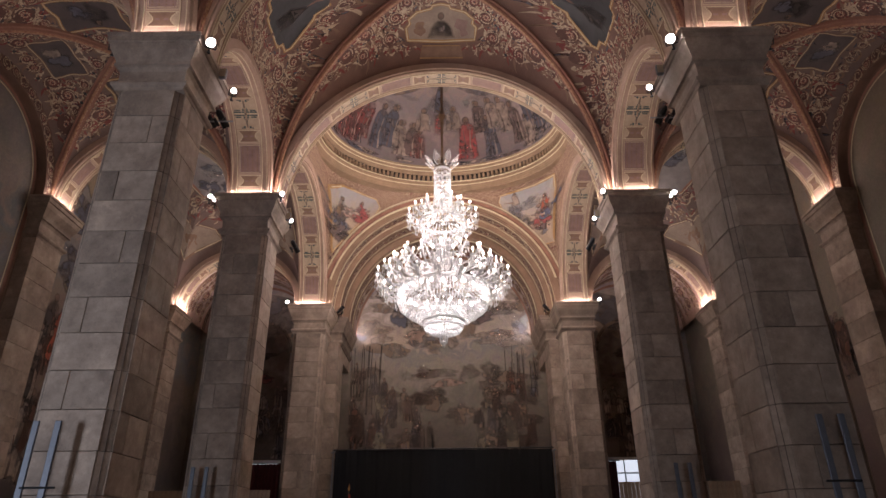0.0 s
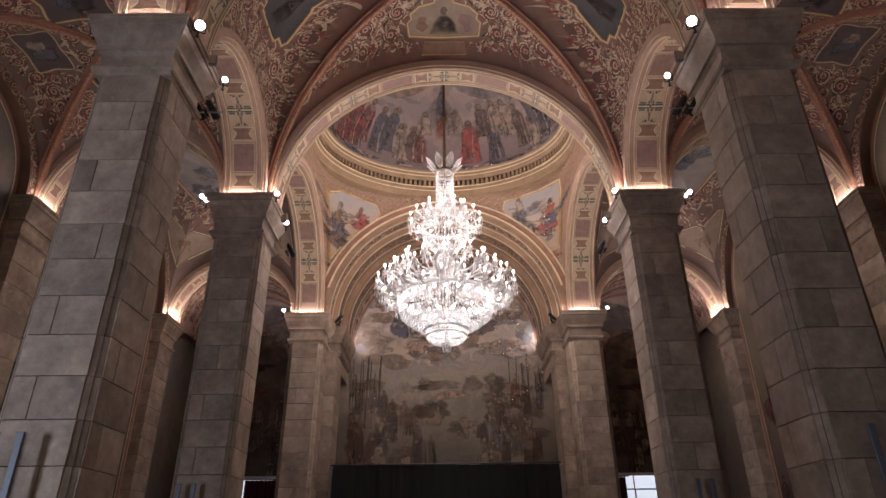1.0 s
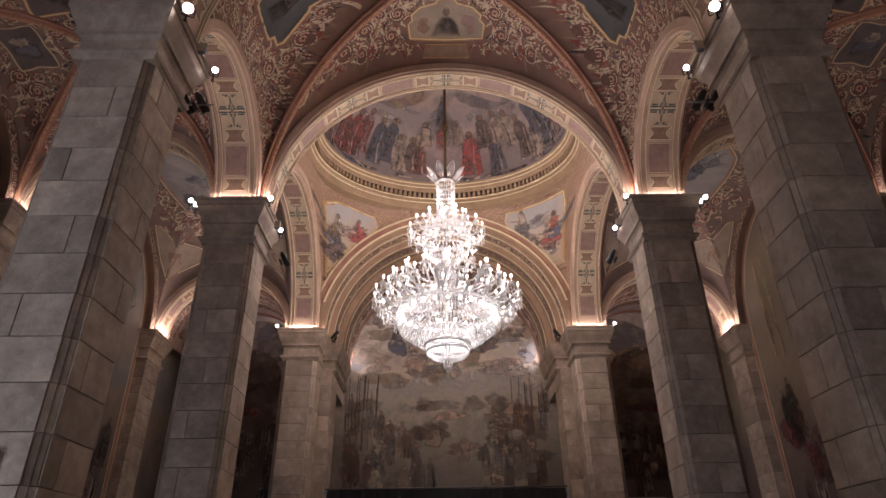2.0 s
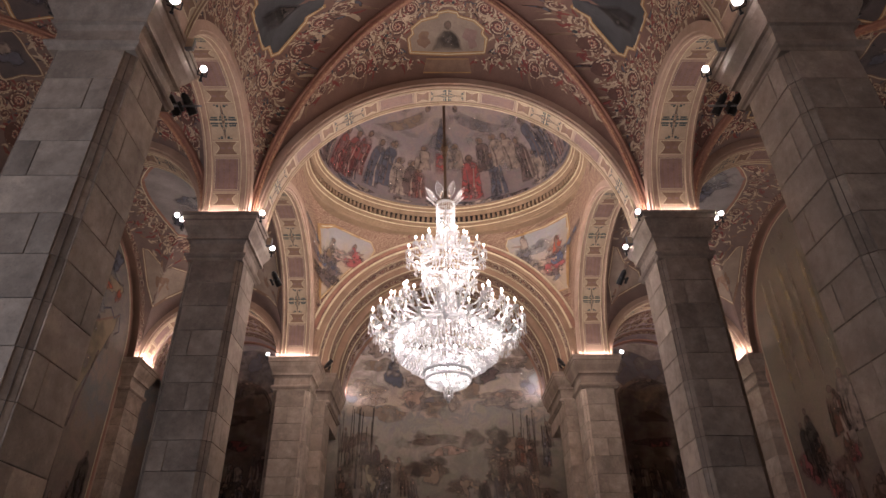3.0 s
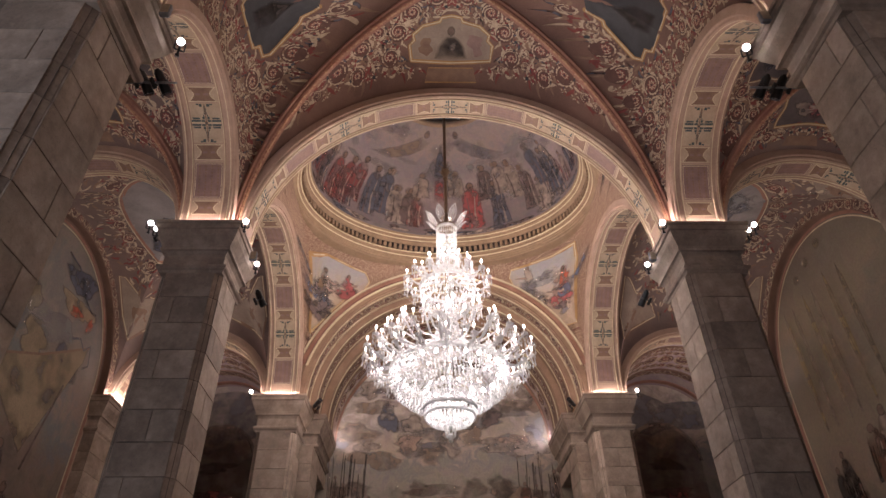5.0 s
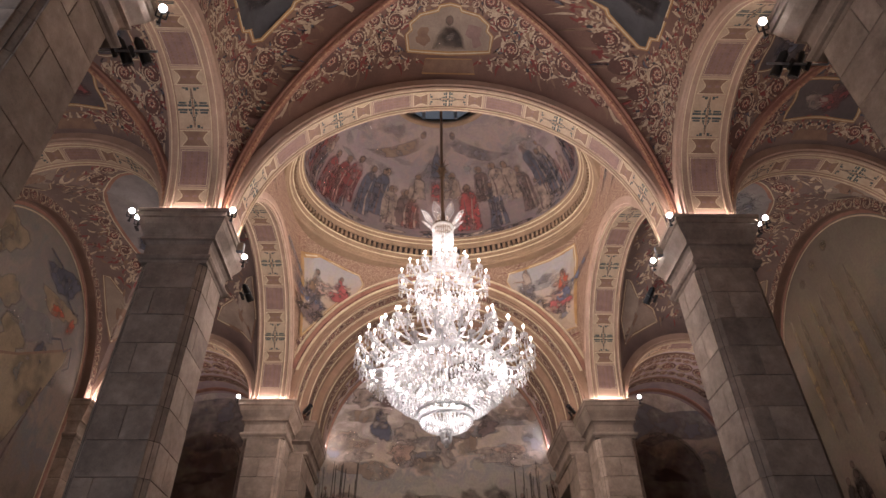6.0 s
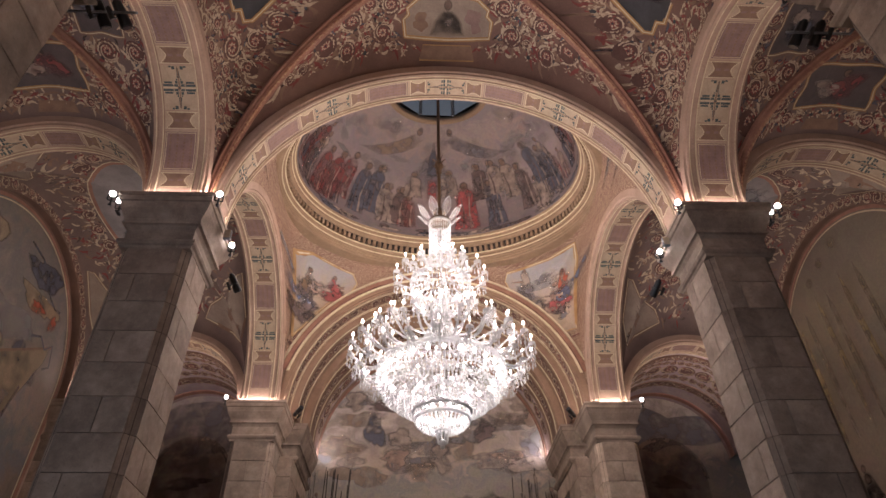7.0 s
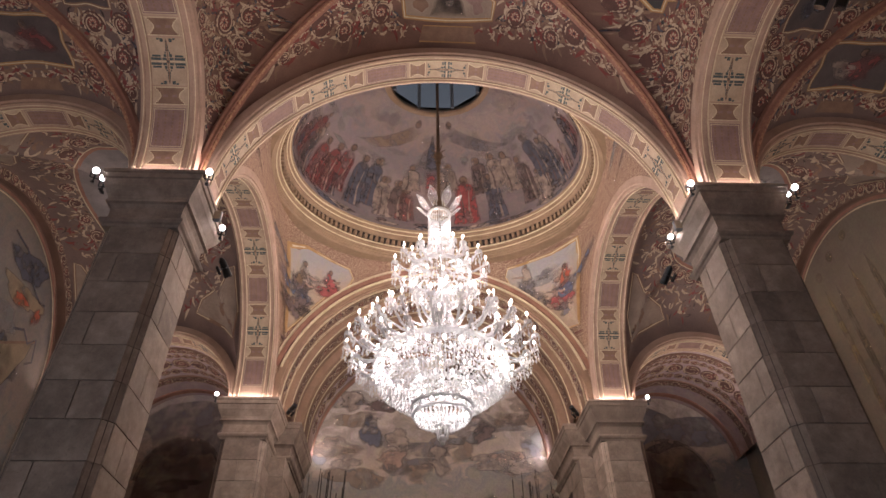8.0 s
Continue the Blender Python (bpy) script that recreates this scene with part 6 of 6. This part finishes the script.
for sx in (-1, 1):
    x0, x1 = (-6.15, -4.85) if sx < 0 else (4.62, 5.92)
    w = root("window_1" if sx < 0 else "window_2", "white-framed window with daylight behind a dark red curtain", "window", "", "structure")
    b = bmesh.new()
    add_box(b, x0, x1, END - 0.06, END - 0.005, 3.68, 3.76)
    add_box(b, x0, x0 + 0.06, END - 0.06, END - 0.005, 1.0, 3.68)
    add_box(b, x1 - 0.06, x1, END - 0.06, END - 0.005, 1.0, 3.68)
    add_box(b, x0 + 0.06, x1 - 0.06, END - 0.05, END - 0.006, 3.30, 3.34)
    add_box(b, (x0 + x1) / 2 - 0.02, (x0 + x1) / 2 + 0.02, END - 0.05, END - 0.006, 1.0, 3.30)
    part("window_frame", b, M_WHITE, w)
    for za, zb in ((1.0, 3.30), (3.34, 3.68)):
        for xa, xb in ((x0 + 0.06, (x0 + x1) / 2 - 0.02), ((x0 + x1) / 2 + 0.02, x1 - 0.06)):
            part("pane", box(xa, xb, END - 0.02, END - 0.012, za, zb), M_DAY, w)
    c = root("curtain", "dark red hanging curtain beside a window", "curtain", "curtains of the end windows")
    b = bmesh.new()
    xa, xb = (-5.68, -4.82) if sx < 0 else (4.56, 5.02)
    vs = []
    for j in range(2):
        for i in range(41):
            vs.append(b.verts.new((xa + (xb - xa) * i / 40, END - 0.12 + 0.025 * math.sin(i * 1.1), 0.02 + 3.62 * j)))
    for i in range(40):
        b.faces.new((vs[i], vs[i + 1], vs[42 + i], vs[41 + i]))
    part("cloth", b, M_RED, c)
    b = bmesh.new()
    add_tube(b, (xa - 0.1, END - 0.12, 3.66), (xb + 0.1, END - 0.12, 3.66), 0.015)
    part("curtain_rod", b, M_BLACKMETAL, c)
    # slatted wooden screens in the aisles
    s = root("wooden_screen", "pale wooden screen of upright slats standing in the aisle", "screen", "wooden screens")
    xa, top = (3.95 if sx > 0 else -6.72), (2.75 if sx > 0 else 2.64)
    slat = bpy.data.meshes.new("slat")
    b = box(-0.042, 0.042, -0.012, 0.012, 0.08, top, bevel=0.003)
    b.to_mesh(slat)
    slat.materials.append(M_WOOD)
    for k in range(30):
        put("slat", slat, pose(xa + 0.046 + 0.092 * k, 15.2 + 0.004 * (k % 2), 0), s)
    part("rail", box(xa, xa + 2.77, 15.22, 15.26, 0.3, 0.36), M_WOOD, s)
    part("rail", box(xa, xa + 2.77, 15.22, 15.26, 2.2, 2.26), M_WOOD, s)
    part("base_plate", box(xa, xa + 2.77, 15.05, 15.4, 0.0, 0.08), M_WOOD, s)
    for y in (PY[2], PY[3]):
        t = root("post_stand", "pair of satin steel posts standing before a pier", "stand", "steel post stands")
        for k, dx in enumerate((-0.11, 0.10)):
            x = sx * PX + dx + (0.0 if sx > 0 else -0.1)
            b = box(x - 0.03, x + 0.03, y - 0.62, y - 0.595, 0.015, 2.62, bevel=0.004)
            part("post", b, M_POST, t)
        part("base_plate", box(sx * PX - 0.35, sx * PX + 0.35, y - 0.75, y - 0.5, 0.0, 0.015), M_POST, t)
        b = bmesh.new()
        add_tube(b, (sx * PX - 0.2, y - 0.63, 2.02), (sx * PX + 0.12, y - 0.63, 2.02), 0.01)
        part("clamp_bar", b, M_BLACKMETAL, t)

# ---- chandelier ----
CY = DC[1]
chand = root("chandelier", "huge lit two-tier crystal chandelier hung on a brass rod", "chandelier", at=pose(0, CY, 0))
b = bmesh.new()
add_tube(b, (0, 0, 10.2), (0, 0, 16.1), 0.036)
add_lathe(b, [(0.03, 11.6), (0.06, 11.66), (0.05, 11.75), (0.10, 11.9), (0.06, 12.0), (0.03, 12.1)], 16)
for k in range(6):
    a = k * math.pi / 3
    for z in (12.0, 11.8):
        add_tube(b, (0.04 * math.cos(a), 0.04 * math.sin(a), z), (0.15 * math.cos(a), 0.15 * math.sin(a), z + 0.10), 0.018, 0.008, 6)
add_lathe(b, [(0.03, 10.62), (0.10, 10.55), (0.13, 10.45), (0.09, 10.36), (0.21, 10.26), (0.23, 10.2), (0.0, 10.19)], 24)
part("rod", b, M_BRASS, chand, "aged brass rod with a pierced knop")


def bead(bm, p, r, stretch=1.3):
    vs = [bm.verts.new((p[0] + dx * r, p[1] + dy * r, p[2] + dz * r * stretch)) for dx, dy, dz in ((1, 0, 0), (0, 1, 0), (-1, 0, 0), (0, -1, 0), (0, 0, 1), (0, 0, -1))]
    for a, c in ((0, 1), (1, 2), (2, 3), (3, 0)):
        bm.faces.new((vs[a], vs[c], vs[4]))
        bm.faces.new((vs[c], vs[a], vs[5]))


def strand_mesh(points, r, gap, shift=0.0):
    """A chain of cut beads along a curve in the x-z plane."""
    bm = bmesh.new()
    P = [Vector((x, 0, z)) for x, z in points]
    total = sum((b_ - a_).length for a_, b_ in zip(P, P[1:]))
    n = max(2, int(total / gap))
    seg, done = 0, 0.0
    for i in range(n + 1):
        want = total * min(1.0, (i + shift) / n)
        while seg < len(P) - 2 and done + (P[seg + 1] - P[seg]).length < want:
            done += (P[seg + 1] - P[seg]).length
            seg += 1
        d = (P[seg + 1] - P[seg])
        q = P[seg] + d * min(1.0, (want - done) / max(1e-6, d.length))
        bead(bm, q, r * (1.2 if i % 3 == 0 else 0.9), 1.2 if i % 3 else 1.9)
    me = bpy.data.meshes.new("bead_strand")
    bm.to_mesh(me)
    bm.free()
    me.materials.append(M_CRYSTAL)
    return me


def arc(p, q, bulge, n=14):
    """A bowed curve from p to q, bulging outwards and down by the given share."""
    out = []
    for i in range(n + 1):
        t = i / n
        out.append((p[0] + (q[0] - p[0]) * t + bulge * abs(q[1] - p[1]) * math.sin(math.pi * t), p[1] + (q[1] - p[1]) * t - bulge * 0.5 * math.sin(math.pi * t) * abs(q[0] - p[0])))
    return out


def tier(name, label, ring_r, ring_z, curve, count, r, gap, ring_h=0.03):
    b2 = bmesh.new()
    add_lathe(b2, [(ring_r - 0.012, ring_z - ring_h), (ring_r + 0.014, ring_z - ring_h), (ring_r + 0.02, ring_z), (ring_r + 0.012, ring_z + ring_h), (ring_r - 0.012, ring_z + ring_h), (ring_r - 0.012, ring_z - ring_h)], 64)
    t = part(name, b2, M_CRYSTAL, chand, label, True)
    kinds = [strand_mesh(curve, r, gap, shift) for shift in (0.0, 0.55, 0.25, 0.8)]
    for k in range(count):
        put("bead_strand", kinds[(k * 7 // 3) % 4], pose(0, 0, 0, 0, 0, 360 * k / count), t)["kind"] = "stuff"
    return t


tier("column", "upright column of bright crystal strands", 0.21, 10.18, [(0.215, 10.16), (0.205, 9.7), (0.215, 9.3)], 30, 0.016, 0.042)
tier("upper_skirt", "flared skirt of crystal strands", 0.22, 9.30, [(0.22, 9.28), (0.27, 9.1), (0.36, 8.92), (0.54, 8.74)], 36, 0.014, 0.04)
tier("upper_bowl", "upper crystal bowl", 0.56, 8.70, [(0.56, 8.68), (0.55, 8.5), (0.48, 8.3), (0.34, 8.12), (0.14, 8.02)], 40, 0.019, 0.05)
tier("tent", "tent of crystal strands over the bowl", 0.15, 7.98, [(0.15, 7.96), (0.22, 7.7), (0.38, 7.36), (0.66, 7.08), (1.02, 6.92)], 52, 0.015, 0.045)
bowl = tier("bowl", "great crystal bowl", 1.08, 6.86, [(1.09, 6.82), (1.09, 6.70), (1.04, 6.54), (0.92, 6.38), (0.74, 6.25), (0.58, 6.17), (0.47, 6.13)], 92, 0.025, 0.064, 0.045)
tier("lower_ring", "crystal ring under the bowl", 0.47, 6.11, [(0.47, 6.10), (0.46, 6.04), (0.44, 5.99)], 40, 0.019, 0.048, 0.02)
tier("basket", "small crystal basket", 0.44, 5.99, [(0.44, 5.97), (0.40, 5.90), (0.28, 5.84), (0.10, 5.81)], 34, 0.018, 0.042)
tier("inner_basket", "inner crystal basket seen through the bowl", 0.50, 6.42, [(0.50, 6.40), (0.47, 6.25), (0.44, 6.10)], 36, 0.018, 0.05)
b = bmesh.new()
add_lathe(b, [(0.022, -0.03), (0.03, 0.0), (0.022, 0.03), (0.0, 0.038)], 8)
rim_bulb = bpy.data.meshes.new("bulb")
b.to_mesh(rim_bulb)
rim_bulb.materials.append(M_BULB)
for k in range(24):
    put("bulb", rim_bulb, pose(0, 0, 0, 0, 0, 15 * k) @ pose(0.97, 0, 6.80), bowl)
for k in range(10):
    put("bulb", rim_bulb, pose(0, 0, 0, 0, 0, 36 * k) @ pose(0.45, 0, 6.5), bowl)
for rr, zz, cnt in ((1.0, 6.44, 48), (0.80, 6.29, 38), (0.40, 8.2, 24)):
    b = bmesh.new()
    for k in range(cnt):
        a = 2 * math.pi * k / cnt
        bead(b, (rr * math.cos(a), rr * math.sin(a), zz), 0.034, 1.0)
    part("bead_ring", b, M_CRYSTAL, chand)["kind"] = "stuff"
b = bmesh.new()
for k in range(10):
    a = 2 * math.pi * k / 10
    for j in range(6):
        bead(b, (0.10 * math.cos(a) * (1 - 0.05 * j), 0.10 * math.sin(a) * (1 - 0.05 * j), 5.80 - 0.035 * j), 0.018, 1.2)
for z, r in ((5.62, 0.06), (5.555, 0.04)):
    bmesh.ops.create_icosphere(b, subdivisions=2, radius=r, matrix=Matrix.Translation((0, 0, z)))
part("finial", b, M_CRYSTAL, chand, "hanging crystal finial")
b = bmesh.new()
add_tube(b, (0, 0, 5.66), (0, 0, 10.2), 0.03)
add_lathe(b, [(0.05, 7.6), (0.12, 7.75), (0.16, 7.95), (0.10, 8.05), (0.05, 8.1)], 16)
part("stem", b, M_SILVER, chand)
# crown of glass leaves
for k in range(8):
    b = bmesh.new()
    prof = ((0.0, 0.012), (0.15, 0.05), (0.35, 0.085), (0.55, 0.09), (0.78, 0.055), (1.0, 0.004))
    L, R, C = [], [], []
    for t_, w_ in prof:
        x, z = 0.19 + 0.29 * t_ ** 0.8, 10.22 + 0.38 * t_ - 0.05 * t_ * t_
        L.append(b.verts.new((x, -w_, z)))
        R.append(b.verts.new((x, w_, z)))
        C.append(b.verts.new((x - 0.025, 0, z + 0.01)))
    for i in range(5):
        b.faces.new((L[i], C[i], C[i + 1], L[i + 1]))
        b.faces.new((C[i], R[i], R[i + 1], C[i + 1]))
    ob = part("glass_leaf", b, M_CLEAR, chand, "clear cut-glass leaf")
    ob.matrix_local = pose(0, 0, 0, 0, 0, 45 * k + 22)
    b = bmesh.new()
    edge = [(0.19 + 0.29 * t_ ** 0.8, sg_ * w_, 10.22 + 0.38 * t_ - 0.05 * t_ * t_) for sg_, seq_ in ((-1, prof), (1, prof[::-1])) for t_, w_ in seq_]
    for p_, q_ in zip(edge, edge[1:]):
        add_tube(b, p_, q_, 0.006, seg=5)
    part("glass_rim", b, M_CRYSTAL, ob)


def tube_path(bm, pts, r, seg=6):
    rings = []
    for i, p in enumerate(pts):
        d = (Vector(pts[min(i + 1, len(pts) - 1)]) - Vector(pts[max(i - 1, 0)])).normalized()
        side = d.cross(Vector((0, 1, 0))).normalized()
        rings.append([bm.verts.new(Vector(p) + side * r * math.cos(2 * math.pi * k / seg) + Vector((0, 1, 0)) * r * math.sin(2 * math.pi * k / seg)) for k in range(seg)])
    for a, c in zip(rings, rings[1:]):
        for k in range(seg):
            bm.faces.new((a[k], a[(k + 1) % seg], c[(k + 1) % seg], c[k]))


def mesh_of(bm, name, mat, smooth=False):
    me = bpy.data.meshes.new(name)
    if smooth:
        for f in bm.faces:
            f.smooth = True
    bm.to_mesh(me)
    bm.free()
    me.materials.append(mat)
    return me


def arm_row(count, r0, z0, r1, z1, phase, drop=0.16):
    """Curving glass arms, each with a drip cup, a candle, a flame bulb and hanging drops."""
    bm = bmesh.new()
    pts = []
    for i in range(17):
        t = i / 16
        r = r0 + (r1 - r0) * (t + 0.10 * math.sin(2 * math.pi * t))
        z = z0 + (z1 - z0) * t - drop * math.sin(math.pi * t) * (1 - 0.2 * t) + 0.10 * math.sin(math.pi * t) ** 2 * (1 - t)
        pts.append((r, 0, z))
    tube_path(bm, pts, 0.020)
    arm_me = mesh_of(bm, "arm", M_CRYSTAL)
    bm = bmesh.new()
    add_lathe(bm, [(0.012, -0.03), (0.03, -0.01), (0.062, 0.012), (0.066, 0.018), (0.02, 0.02), (0.02, 0.04), (0.0, 0.04)], 12, (r1, 0, z1))
    cup_me = mesh_of(bm, "drip_cup", M_CRYSTAL)
    bm = bmesh.new()
    add_tube(bm, (r1, 0, z1 + 0.03), (r1, 0, z1 + 0.12), 0.014)
    candle_me = mesh_of(bm, "candle", M_WAX)
    bm = bmesh.new()
    add_lathe(bm, [(0.010, 0.12), (0.019, 0.14), (0.017, 0.165), (0.007, 0.19), (0.0, 0.20)], 8, (r1, 0, z1))
    bulb_me = mesh_of(bm, "bulb", M_BULB, True)
    bm = bmesh.new()
    for i in range(2, 16, 2):
        bead(bm, pts[i], 0.030, 1.0)
    for k in range(8):
        a = k * math.pi / 4
        bead(bm, (r1 + 0.062 * math.cos(a), 0.062 * math.sin(a), z1 - 0.03), 0.012, 3.0)
    for j, (dx, dy, n) in enumerate(((0.0, 0.0, 4), (-0.10, 0.05, 3), (-0.10, -0.05, 3), (0.05, 0.0, 3), (-0.04, 0.09, 3))):
        for i in range(n):
            bead(bm, (r1 + dx, dy, z1 - 0.08 - 0.045 * i), 0.014 if i < n - 1 else 0.022, 1.4 if i < n - 1 else 2.2)
    for i in range(9):
        t = i / 8
        bead(bm, (r1 - 0.03 - 0.02 * math.sin(math.pi * t), (r1 * 2 * math.pi / count) * (t - 0.0), z1 - 0.10 - 0.15 * math.sin(math.pi * t)), 0.013, 1.2)
    drop_me = mesh_of(bm, "crystal_drop", M_CRYSTAL)
    for k in range(count):
        a = put("arm", arm_me, pose(0, 0, 0, 0, 0, 360 * (k + phase) / count), chand)
        for name, me in (("drip_cup", cup_me), ("candle", candle_me), ("bulb", bulb_me), ("crystal_drop", drop_me)):
            ob = put(name, me, Matrix(), a)
            if name == "crystal_drop":
                ob["kind"] = "stuff"


arm_row(10, 0.22, 8.95, 0.52, 9.12, 0.2)
arm_row(14, 0.35, 8.75, 0.84, 8.82, 0.5)
arm_row(12, 0.35, 7.50, 0.98, 7.74, 0.1)
arm_row(18, 0.75, 7.18, 1.28, 7.46, 0.4)
arm_row(22, 1.05, 6.96, 1.56, 7.16, 0.0)
arm_row(18, 1.06, 6.90, 1.38, 6.92, 0.3)
